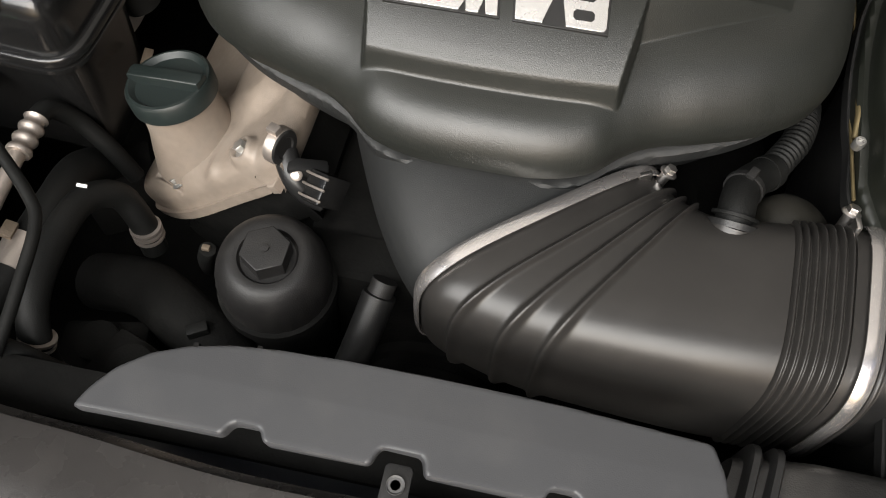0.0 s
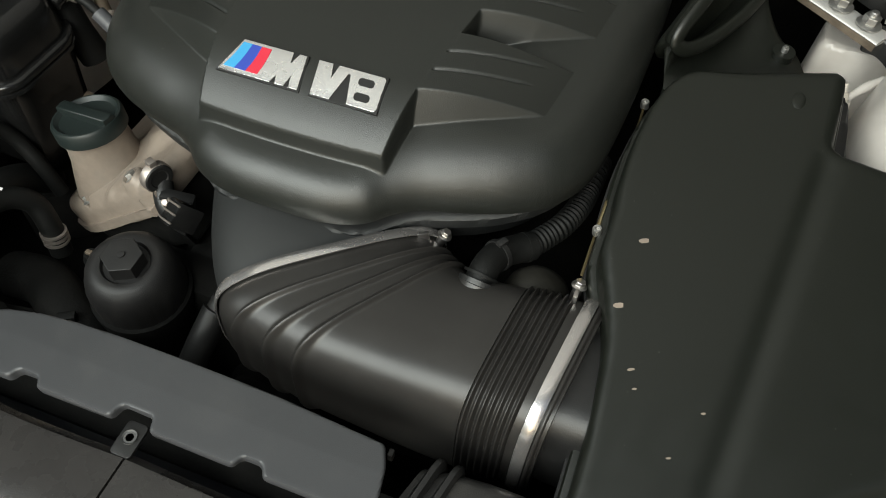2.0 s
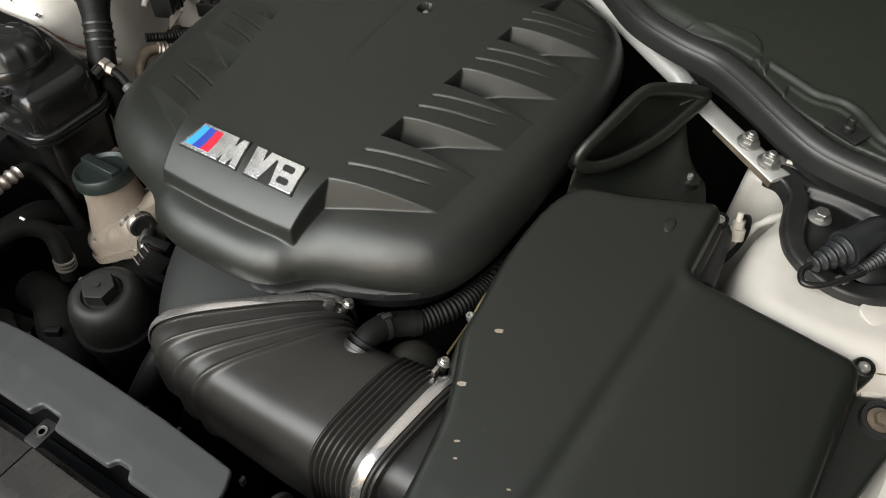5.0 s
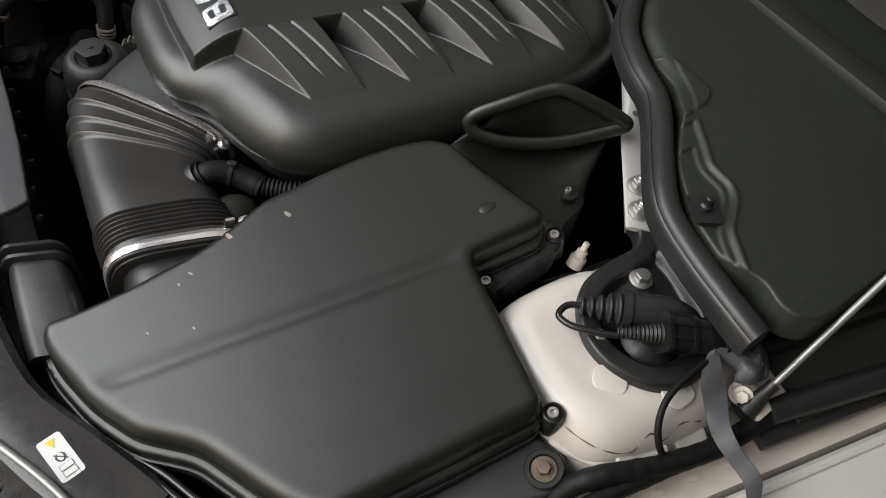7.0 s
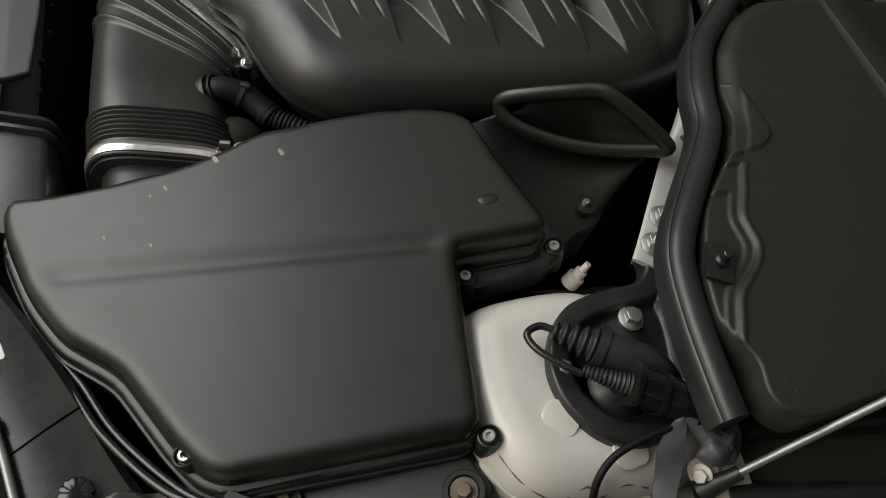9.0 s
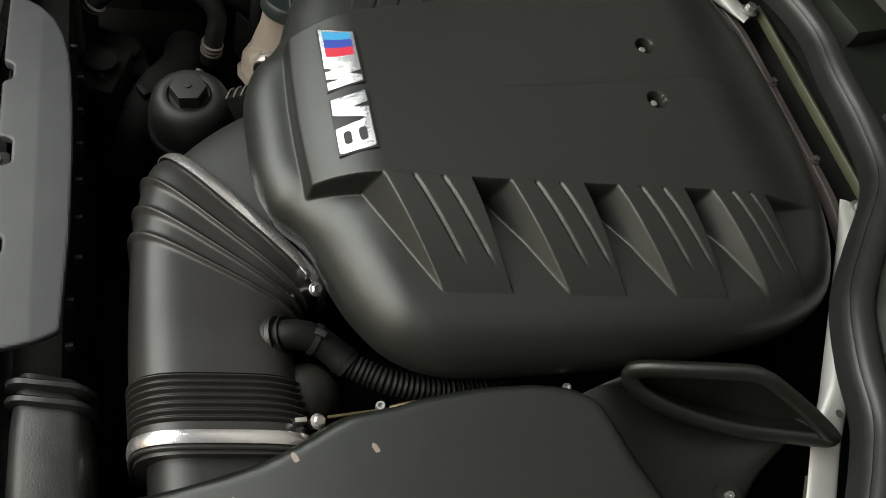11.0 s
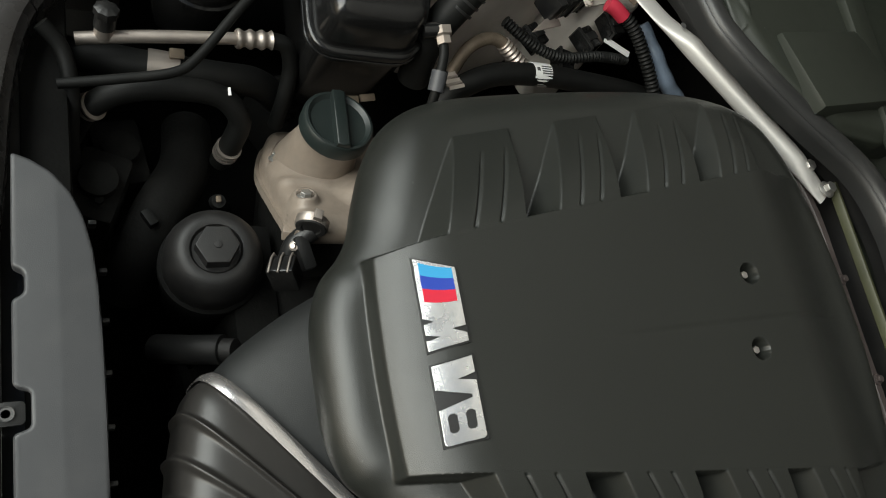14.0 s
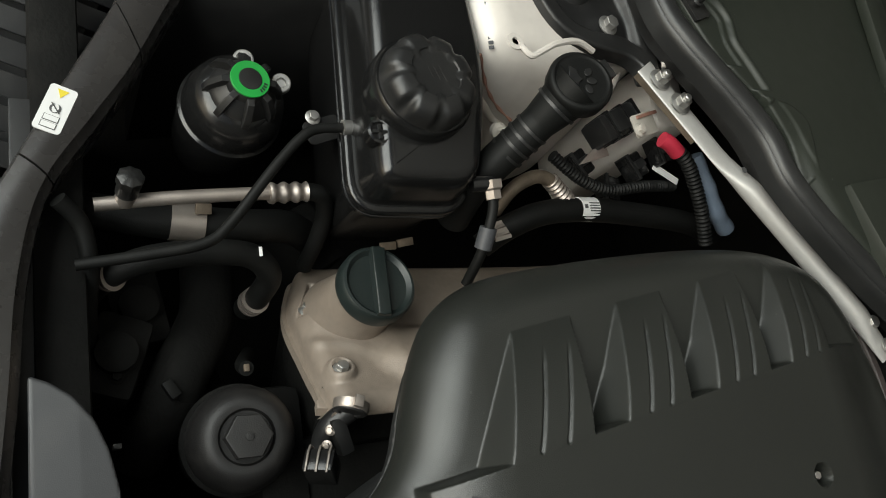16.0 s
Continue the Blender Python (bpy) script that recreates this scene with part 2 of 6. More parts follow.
def moulded(outline, height, step, skirt, inward=0.0, under=True):
    """A moulded shell: inside the outline its height is height(x, y, distance to the rim); a skirt hangs from the rim."""
    o = np.array([(p[0], p[1]) for p in outline])
    a, b = o, np.roll(o, -1, axis=0)
    x0, y0 = o.min(axis=0) - step
    x1, y1 = o.max(axis=0) + step
    xs, ys = np.arange(x0, x1 + step, step), np.arange(y0, y1 + step, step)
    X, Y = np.meshgrid(xs, ys, indexing="ij")
    P = np.stack([X.ravel(), Y.ravel()], axis=1)
    best = np.full(len(P), 1e9)
    foot = np.zeros_like(P)
    inside = np.zeros(len(P), bool)
    for p, q in zip(a, b):
        e = q - p
        if e @ e < 1e-14:
            continue
        t = np.clip(((P - p) @ e) / (e @ e), 0, 1)
        f = p + t[:, None] * e
        d = np.hypot(*(P - f).T)
        near = d < best
        best[near], foot[near] = d[near], f[near]
        cross = ((p[1] > P[:, 1]) != (q[1] > P[:, 1]))
        if e[1]:
            inside ^= cross & (P[:, 0] < p[0] + (P[:, 1] - p[1]) / e[1] * e[0])
    nx, ny = len(xs), len(ys)
    ins = inside.reshape(nx, ny)
    cell = ins[:-1, :-1] | ins[1:, :-1] | ins[:-1, 1:] | ins[1:, 1:]
    Q = np.where(inside[:, None], P, foot)
    D = np.where(inside, best, 0.0)
    Z = height(Q[:, 0], Q[:, 1], D)
    ci, cj = np.nonzero(cell)
    idx = lambda i, j: i * ny + j
    quads = np.stack([idx(ci, cj), idx(ci + 1, cj), idx(ci + 1, cj + 1), idx(ci, cj + 1)], axis=1)
    used, inv = np.unique(quads, return_inverse=True)
    quads = inv.reshape(quads.shape)
    me = bpy.data.meshes.new("tmp")
    me.from_pydata(np.stack([Q[used, 0], Q[used, 1], Z[used]], axis=1).tolist(), [], quads.tolist())
    bm = bmesh.new()
    bm.from_mesh(me)
    bpy.data.meshes.remove(me)
    bmesh.ops.remove_doubles(bm, verts=bm.verts, dist=step * 0.12)
    bmesh.ops.dissolve_degenerate(bm, edges=bm.edges, dist=step * 0.02)
    if skirt:
        rim = [e for e in bm.edges if e.is_boundary]
        g = bmesh.ops.extrude_edge_only(bm, edges=rim)
        vs = [v for v in g["geom"] if isinstance(v, bmesh.types.BMVert)]
        c = Vector((*o.mean(axis=0), 0))
        for v in vs:
            w = Vector((v.co.x, v.co.y, 0)) - c
            if inward and w.length:
                v.co -= w.normalized() * inward
            v.co.z -= skirt
    return bm


def smooth(a, b, x):
    t = np.clip((x - a) / (b - a), 0, 1)
    return t * t * (3 - 2 * t)


def shoulder(d, r):
    """How far a rim of radius r has dropped at the distance d from the edge."""
    k = np.clip(r - d, 0, r)
    return r - np.sqrt(np.maximum(r * r - k * k, 0))


def bolt(parent, at, axis, head=0.012, material=None, name="bolt", stud=0.0, spin=0, washer=True):
    """A flanged hexagon bolt; head is its width over corners."""
    r = head / 2
    m = aim(at, axis, spin)
    bm = bmesh.new()
    if washer:
        lathe([(0.0005, 0), (r * 1.5, 0), (r * 1.5, r * 0.2), (r * 1.15, r * 0.42), (0.0005, r * 0.45)], m, 20, bm)
    prism(ngon(6, r), r * 1.15, m @ Matrix.Translation((0, 0, r * 1.3)), r * 0.12, bm)
    if stud:
        lathe([(0.0003, r), (r * 0.52, r), (r * 0.52, stud), (r * 0.4, stud + 0.001), (0.0003, stud + 0.001)], m, 14, bm)
    return part(name, bm, material or ZINC, parent)


def socket_screw(parent, at, axis, r=0.0055, name="screw"):
    m = aim(at, axis)
    bm = lathe([(0.0004, -0.004), (r, -0.004), (r, 0.003), (r * 0.85, 0.0042), (r * 0.5, 0.0042), (r * 0.5, 0.0015), (0.0004, 0.0015)], m, 18)
    return part(name, bm, ZINC, parent)


# ---- the setting: floor, inner bay, cowl ----
def outline_of(half):
    """A closed outline, mirrored about x = 0, from its half (front to back)."""
    pts = [(x, y, 0) for x, y in half] + [(-x, y, 0) for x, y in half[-2:0:-1]]
    return ccw([(p.x, p.y) for p in curve(pts, 6, True)])


bm = bmesh.new()
bmesh.ops.create_grid(bm, x_segments=8, y_segments=8, size=30)
tagged(part("ground", bm, CONCRETE), "plain grey concrete ground under the car", "ground", kind="structure")

# Unseen walls and ceiling, added only to shape the light on the bay.
unseen_room = thing("garage", "unseen plain walls and ceiling added round the car, open in front", "garage", (0, 1, 0), kind="structure")
part("wall_left", box(0.1, 7.0, 2.6, pose(2.35, 1.2, 1.3), 0), PLASTER, unseen_room)
part("wall_right", box(0.1, 7.0, 2.6, pose(-2.95, 1.2, 1.3), 0), PLASTER, unseen_room)
part("wall_back", box(5.3, 0.1, 2.6, pose(-0.3, 4.75, 1.3), 0), PLASTER, unseen_room)
part("ceiling", box(5.4, 4.9, 0.1, pose(-0.3, 2.35, 2.75), 0), CEILING, unseen_room)

bay = thing("engine_bay", "engine compartment walls and undertray, grime and deep shade in their near-black colour", "engine bay", (0, 0.45, 0.3), kind="structure")
part("undertray", box(1.34, 1.16, 0.04, pose(0, 0.47, 0.36), 0.01), GRIMESHADE, bay)
part("firewall", box(1.34, 0.05, 0.56, pose(0, 0.99, 0.62), 0.01), GRIMESHADE, bay)
part("radiator_support", box(1.20, 0.04, 0.36, pose(0, 0.03, 0.56), 0.008), GRIMESHADE, bay)
for s in (1, -1):
    bm = box(0.03, 1.0, 0.42, pose(s * 0.66, 0.47, 0.57), 0.008)
    part("inner_wing", bm, WHITE if s > 0 else BLACK, bay, "pale painted inner wing panel" if s > 0 else "black plastic inner wing liner")

# engine block and other dark masses far down between the parts
engine = thing("engine_block", "dark engine block deep in the bay below the intake", "engine", (0, 0.45, 0.38))
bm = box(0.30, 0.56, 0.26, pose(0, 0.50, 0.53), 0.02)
part("crankcase", bm, GRIMESHADE, engine)
part("timing_case", box(0.40, 0.05, 0.26, pose(0, 0.215, 0.54), 0.015), GRIMESHADE, engine)
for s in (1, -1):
    part("cylinder_bank", box(0.15, 0.5, 0.12, pose(s * 0.20, 0.50, 0.60, 0, s * 45, 0), 0.02), GRIMESHADE, engine)
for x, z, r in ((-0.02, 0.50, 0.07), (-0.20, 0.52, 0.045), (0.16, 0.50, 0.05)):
    part("pulley", lathe([(0.001, 0), (r, 0), (r, 0.01), (r * 0.92, 0.013), (r * 0.92, 0.02), (r, 0.023), (r, 0.033), (0.001, 0.033)], aim((x, 0.19, z), (0, -1, 0))), GRIMESHADE, engine)


# ---- intake plenum cover ----
HALF = [(0, 0.212), (0.045, 0.213), (0.078, 0.222), (0.098, 0.239), (0.118, 0.251), (0.150, 0.261), (0.19, 0.277), (0.224, 0.302),
        (0.246, 0.345), (0.256, 0.42), (0.262, 0.52), (0.262, 0.60), (0.254, 0.668), (0.232, 0.716), (0.19, 0.744), (0.13, 0.762), (0.06, 0.772), (0, 0.774)]
RIDGES, ENDS = (0.306, 0.4125, 0.508, 0.597), (0.379, 0.477, 0.570, 0.652)
BOLTS = ((-0.039, 0.594), (0.030, 0.581))


def plateau(y):
    return 0.914 + 0.0986 * (y - 0.31)


def nose(y):
    """How far the centre panel has curved down towards the front."""
    return 0.028 * np.clip((0.31 - y) / 0.062, 0, 1.2) ** 2


def cover_height(x, y, d):
    ax = np.abs(x)
    edge = np.interp(y, (0.25, 0.307, 0.413, 0.508, 0.595, 0.66), (0.0835, 0.0925, 0.1095, 0.1235, 0.136, 0.146))
    fore = 1 - smooth(0.235, 0.315, y)
    base = plateau(y) - 0.026 - 0.014 * fore - shoulder(d, 0.040 - 0.010 * fore) - 0.012 * np.clip((ax - edge) / 0.16, 0, 1) ** 2
    base -= 0.05 * np.clip(y - 0.62, 0, 1)
    back = 1 - smooth(0.63, 0.73, y)
    flat = (1 - smooth(edge - 0.0012, edge + 0.0034, ax)) * smooth(0.2476, 0.2522, y) * back
    out = np.clip(ax - edge, 0, 1)
    tall = 0.0262 * np.clip(1 - (out / 0.094) ** 1.45, 0, 1) * (ax > edge - 0.002)
    fins, near = np.zeros_like(x), np.zeros_like(x)
    cut = np.zeros_like(x)
    for r, n in zip(RIDGES, ENDS):
        lead, trail = r + 0.40 * out, n + 0.23 * out
        foot = 0.52 * tall + 0.0012
        on = np.clip((y - lead + foot) / foot, 0, 1) * (1 - smooth(trail - 0.001, trail + 0.0012 + 0.08 * tall, y))
        fins = np.maximum(fins, tall * on)
        near = np.maximum(near, on)
        for k in (0.33, 0.66):
            g = r + (n - r) * k + 0.45 * out
            span = smooth(-0.0015, 0.0005, ax - edge) * (1 - smooth(0.055, 0.076, out))
            cut = np.maximum(cut, np.exp(-((y - g) / 0.00130) ** 2) * span)
    top = plateau(y) - nose(y) - base
    z = base + np.maximum(top * flat, fins * back) - 0.0024 * cut * back
    pit = (1 - near) * (1 - flat) * smooth(0.380, 0.392, y) * (1 - smooth(0.60, 0.66, y)) * smooth(edge, edge + 0.002, ax)
    z -= 0.008 * pit * np.clip(1 - out / 0.045, 0, 1)
    z -= 0.0011 * np.exp(-((x - 0.004) / 0.0025) ** 2) * smooth(0.40, 0.5, y) * (1 - smooth(0.70, 0.73, y))
    for cx, cy in BOLTS:
        z -= 0.024 * (1 - smooth(0.0078, 0.0102, np.hypot(x - cx, y - cy)))
    return z


cover = thing("engine_cover", "matt black moulded plastic intake cover with raised centre and side ribs", "engine cover", (0, 0.5, 0.8))
bm = moulded(outline_of(HALF), cover_height, 0.00095, 0.007, 0.001)
for v in bm.verts:
    if v.co.y < 0.31 and abs(v.co.x) < 0.085:
        v.co.y -= 0.0035 * (1 - (v.co.x / 0.085) ** 2) * min(1, (0.31 - v.co.y) / 0.05)
shell = part("shell", bm, COVER, cover, sharp=60)
for x, y in BOLTS:
    bolt(cover, (x, y, plateau(y) - 0.010), (0, -0.10, 1), 0.0075, STEEL, washer=False)
# lower half of the plenum, set back under the shell
part("lower_shell", moulded([(0.968 * x, 0.5 + 0.971 * (y - 0.5)) for x, y in outline_of(HALF)],
                            lambda x, y, d: plateau(y) - 0.0880 - 0.012 * (1 - smooth(0.24, 0.31, y)) - shoulder(d, 0.002), 0.004, 0.013, 0.003), NECK, cover)
part("plenum_body", moulded([(0.94 * x, 0.5 + 0.945 * (y - 0.5)) for x, y in outline_of(HALF)],
                            lambda x, y, d: plateau(y) - 0.096 - 0.012 * (1 - smooth(0.24, 0.31, y)) + 0 * x, 0.006, 0.05, 0.02), NECK, cover)

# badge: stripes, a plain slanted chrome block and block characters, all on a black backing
SLOPE = Matrix.Translation((0, 0.2895, 0.9090)) @ pose(0, 0, 0, math.degrees(math.atan(0.37)), 0, 0)
W0, W1 = 0.0172, 0.0158


def plaque(u, v, x0, x1, lean0, lean1, h=W1):
    """A place on a slanted plaque: u along it and v up it, from 0 to 1."""
    return (x0 + (x1 - x0) * u + (lean0 * (1 - u) + lean1 * u) * v, -h + 2 * h * v)


def striped(u, v, h=W1):
    return plaque(u, v, -0.0742, -0.0012, 0.0110, -0.0040, h)


def lettered(u, v, h=W1):
    return plaque(u, v, 0.0100, 0.0682, -0.0042, -0.0020, h)


def badge_piece(name, pts, material, z=0.0026, depth=0.0016, rim=0.00035):
    return part(name, prism(ccw(pts), depth, SLOPE @ Matrix.Translation((0, 0, z)), rim), material, badge)


def backing(f):
    return ccw([f(-0.022, 0, W0), f(1.022, 0, W0), f(1.022, 1, W0), f(-0.022, 1, W0)])


badge = part("badge", prism(backing(striped), 0.004, SLOPE @ Matrix.Translation((0, 0, 0.0008)), 0.0003), BLACK, cover, "chrome badge with light blue, dark blue and red stripes")
badge_piece("backing", backing(lettered), BLACK, 0.0008, 0.004)
badge_piece("chrome_plate", [striped(0, 0), striped(0.655, 0), striped(0.70, 0.30), striped(0.715, 0.0), striped(0.83, 0), striped(0.875, 0.42), striped(0.89, 0), striped(1, 0),
                             striped(1, 1), striped(0.885, 1), striped(0.80, 0.60), striped(0.795, 1), striped(0, 1)], CHROME, 0.0018)
for a, b, mt in ((0.035, 0.175, CYAN), (0.175, 0.325, BLUE), (0.325, 0.475, BADGERED)):
    badge_piece("stripe", [striped(a + 0.05 * v - 0.06 * v * v + q, 0.11 + 0.80 * v) for q, vs in ((0, (0, 0.33, 0.66, 1)), (b - a, (1, 0.66, 0.33, 0))) for v in vs], mt, 0.0021, 0.0006, 0)
badge_piece("chrome_plate", [lettered(0, 0), lettered(0.30, 0), lettered(0.455, 0.84), lettered(0.50, 0.84), lettered(0.555, 0), lettered(0.97, 0), lettered(1, 0.07), lettered(1, 0.44),
                             lettered(0.985, 0.5), lettered(1, 0.56), lettered(1, 0.93), lettered(0.97, 1), lettered(0.30, 1), lettered(0.235, 0.50), lettered(0.215, 1), lettered(0, 1)], CHROME, 0.0018)
for v0, v1 in ((0.17, 0.40), (0.60, 0.83)):
    badge_piece("figure_eye", [lettered(0.66, v0), lettered(0.83, v0), lettered(0.86, v0 + 0.06), lettered(0.86, v1 - 0.06), lettered(0.83, v1), lettered(0.66, v1), lettered(0.63, v1 - 0.06), lettered(0.63, v0 + 0.06)], BLACK, 0.0020, 0.0005, 0)


# ---- intake neck, rubber boot, clamps ----
class Duct:
    """An oval duct between a front line and a back line, with given top and bottom heights."""

    def __init__(self, fronts, backs, tops, bottoms, square=2.7):
        st = [(*f, t) for f, t in zip(fronts, tops)]
        self.f = curve(st, 24)
        self.b = curve([(*b, t) for b, t in zip(backs, bottoms)], 24)
        self.p = square

    def ring(self, s, grow=0.0, seg=48):
        k = s * (len(self.f) - 1)
        i = min(int(k), len(self.f) - 2)
        f, b = self.f[i].lerp(self.f[i + 1], k - i), self.b[i].lerp(self.b[i + 1], k - i)
        top, low = f.z, b.z
        c = Vector(((f.x + b.x) / 2, (f.y + b.y) / 2, (top + low) / 2))
        h = Vector(((b.x - f.x) / 2, (b.y - f.y) / 2, 0))
        h += h.normalized() * grow
        v = (top - low) / 2 + grow
        out = []
        for n in range(seg):
            a = math.tau * n / seg
            cu, sv = math.cos(a), math.sin(a)
            out.append(c + h * math.copysign(abs(cu) ** (2 / self.p), cu) + Vector((0, 0, v * math.copysign(abs(sv) ** (2 / self.p), sv))))
        return out

    def mesh(self, a, b, n, grow=lambda s: 0.0):
        return loft([self.ring(a + (b - a) * k / n, grow(a + (b - a) * k / n)) for k in range(n + 1)])

    def band(self, a, b, lift, thick):
        rows = [self.ring(a, lift)] + [self.ring(a + (b - a) * k / 6, lift + thick + 0.0011 * math.sin(math.pi * k / 6)) for k in range(7)]
        return loft(rows + [self.ring(b, lift), self.ring(a, lift)], False)


neck_duct = Duct([(-0.104, 0.275), (-0.087, 0.238), (-0.068, 0.201), (-0.045, 0.166), (-0.018, 0.136)],
                 [(0.085, 0.36), (0.095, 0.335), (0.108, 0.31), (0.122, 0.288), (0.137, 0.268)],
                 [0.818, 0.818, 0.814, 0.806, 0.797], [0.70, 0.70, 0.70, 0.70, 0.70])
neck = thing("intake_neck", "black grained plastic intake neck under the engine cover", "intake duct", (0, 0.25, 0.70))
part("neck", neck_duct.mesh(0, 0.93, 36), NECK, neck)
part("socket", neck_duct.mesh(0.93, 1, 6, lambda s: 0.0012), NECK, neck)

boot = Duct([(-0.025, 0.144), (-0.009, 0.123), (0.05, 0.108), (0.12, 0.103), (0.190, 0.101), (0.270, 0.103)],
            [(0.131, 0.273), (0.143, 0.257), (0.158, 0.245), (0.180, 0.236), (0.210, 0.238), (0.291, 0.246)],
            [0.804, 0.807, 0.810, 0.813, 0.817, 0.818], [0.695, 0.69, 0.68, 0.675, 0.67, 0.67], 3.7)


def boot_relief(s):
    g = 0.0
    for k in (0.262, 0.365, 0.452):
        g += 0.0042 * math.exp(-((s - k) / 0.011) ** 2)
    if 0.838 < s < 0.925:
        g += 0.0042 * math.sin(math.pi * (s - 0.838) / 0.01243) ** 2 - 0.0015
    if s < 0.02:
        g += 0.003
    return g


hose = thing("intake_boot", "black rubber intake boot with moulded ribs and a bellows end", "air hose", (0.12, 0.17, 0.68))
part("boot", boot.mesh(0, 0.838, 330, boot_relief), BOOT, hose, sharp=60)
part("bellows", boot.mesh(0.838, 0.925, 112, boot_relief), BOOT, hose, sharp=60)
part("cuff", boot.mesh(0.925, 1, 12, boot_relief), BOOT, hose, sharp=60)
part("resonator", lathe([(0.001, 0.034), (0.012, 0.032), (0.022, 0.026), (0.029, 0.016), (0.031, 0.004), (0.031, -0.03), (0.001, -0.03)], aim((0.228, 0.240, 0.768), (0.2, 0.25, 1)), 32), GRIMEPLASTIC, hose)
lower = thing("airbox_spigot", "black plastic outlet stub of the air filter box", "duct", (0.28, 0.17, 0.70))
part("stub", loft([[p + Vector((0.05 * k, 0, 0)) for p in boot.ring(1, -0.010)] for k in range(3)]), BLACK, lower)
part("stop_bead", boot.band(0.975, 0.988, 0.001, 0.002), BOOT, lower)


def hose_clamp(duct, a, b, screw, axis, tail):
    c = thing("hose_clamp", "bright stainless steel worm-drive hose clamp on the rubber boot", "hose clamp", screw, "hose clamps")
    part("band", duct.band(a, b, 0.0022, 0.0012), BAND, c)
    m = aim(screw, axis)
    bm = lathe([(0.0004, -0.012), (0.0042, -0.012), (0.0042, 0.002), (0.0004, 0.002)], m, 16)
    part("screw_housing", bm, STEEL, c)
    bolt(c, m @ Vector((0, 0, 0.003)), axis, 0.009, STEEL, "screw")
    part("tail", box(0.022, 0.010, 0.004, look(Vector(screw) + Vector(tail) * 0.5, screw) @ pose(0, 0, 0, 90, 0, 90), 0.001), STEEL, c)
    return c


hose_clamp(boot, 0.001, 0.112, (0.136, 0.259, 0.795), (0.35, 0.2, 0.9), (-0.03, -0.015, -0.004))
hose_clamp(boot, 0.943, 0.972, (0.261, 0.242, 0.806), (0.1, 0.3, 0.95), (0, -0.03, 0.004))

# crankcase vent: nozzle on the boot, elbow, corrugated hose
vent = thing("vent_hose", "black plastic vent elbow with a corrugated hose into the boot", "hose", (0.19, 0.22, 0.79))
part("nozzle", lathe([(0.0212, -0.03), (0.0205, -0.004), (0.0195, 0.002), (0.0175, 0.004), (0.0170, 0.010), (0.001, 0.010)], aim((0.1810, 0.2135, 0.796), (0.08, 0.55, 0.62))), BOOT, vent)
part("elbow", tube([(0.1815, 0.2165, 0.800), (0.1828, 0.2270, 0.807), (0.1850, 0.2400, 0.808), (0.1905, 0.2540, 0.805), (0.2000, 0.2660, 0.801), (0.2125, 0.2780, 0.798)], 0.0128, 20, 24), HOSE, vent)
part("collar", tube([(0.1817, 0.2180, 0.801), (0.1821, 0.2215, 0.8035)], 0.0178, 20, 3), BLACK, vent)
part("collar", tube([(0.1823, 0.2242, 0.8052), (0.1826, 0.2262, 0.8065)], 0.0160, 20, 3), HOSE, vent)
part("joint_ring", tube([(0.1878, 0.2485, 0.8065), (0.1898, 0.2525, 0.8056)], 0.0143, 20, 3), BLACK, vent)
part("joint_clip", box(0.006, 0.010, 0.006, pose(0.1900, 0.2535, 0.8195, 0, 0, -30), 0.001), BLACK, vent)
part("joint_ring", tube([(0.2060, 0.2720, 0.7993), (0.2085, 0.2745, 0.7986)], 0.0137, 20, 3), HOSE, vent)
part("corrugated_hose", tube([(0.2100, 0.2760, 0.798), (0.2205, 0.2925, 0.7975), (0.2320, 0.3130, 0.798), (0.2410, 0.350, 0.794), (0.245, 0.42, 0.78)],
                             lambda s: 0.0108 + 0.0008 * math.sin(s * math.tau / 0.0048), 18, 44), HOSE, vent)


# ---- oil filter housing, filler cap, cylinder head cover ----
oilf = thing("oil_filter_housing", "black plastic oil filter housing with a hexagon on its screw cap", "oil filter", (-0.142, 0.168, 0.60))
AXF = aim((-0.1500, 0.168, 0.7285), (0.05, -0.10, 1))
part("base", lathe([(0.047, -0.16), (0.047, -0.075), (0.0505, -0.07), (0.0505, -0.054), (0.046, -0.052), (0.001, -0.052)], AXF, 40), GRIMESHADE, oilf)
cap = part("screw_cap", lathe([(0.0465, -0.058), (0.0465, -0.030), (0.0445, -0.020), (0.041, -0.010), (0.035, -0.003), (0.029, 0), (0.024, -0.001), (0.022, -0.004), (0.018, -0.0045), (0.001, -0.0045)], AXF, 96,
                              wobble=lambda a, z: 1 + (0.010 * (math.sin(a * 24) > 0) if z < -0.025 else 0)), HEXCAP, oilf)
bm = prism(ngon(6, 0.0200, 0.02), 0.022, AXF @ Matrix.Translation((0, 0, 0.013)), 0.0012)
lathe([(0.0035, 0.012), (0.0035, 0.0145), (0.001, 0.0148)], AXF, 14, bm)
part("hexagon", bm, HEXCAP, cap)

head = thing("cylinder_head_cover", "beige cast metal cylinder head cover, slightly oily", "head cover", (-0.24, 0.4, 0.6))
TILT45 = pose(-0.238, 0.51, 0.706, 0, -36, 0)
HEADLINE = curve([(0.080, -0.266, 0), (0.092, -0.250, 0), (0.094, 0.0, 0), (0.092, 0.24, 0), (0.0, 0.255, 0), (-0.10, 0.24, 0), (-0.108, 0.0, 0), (-0.112, -0.20, 0), (-0.112, -0.243, 0),
                  (-0.095, -0.258, 0), (-0.048, -0.272, 0), (0.02, -0.271, 0)], 5, True)


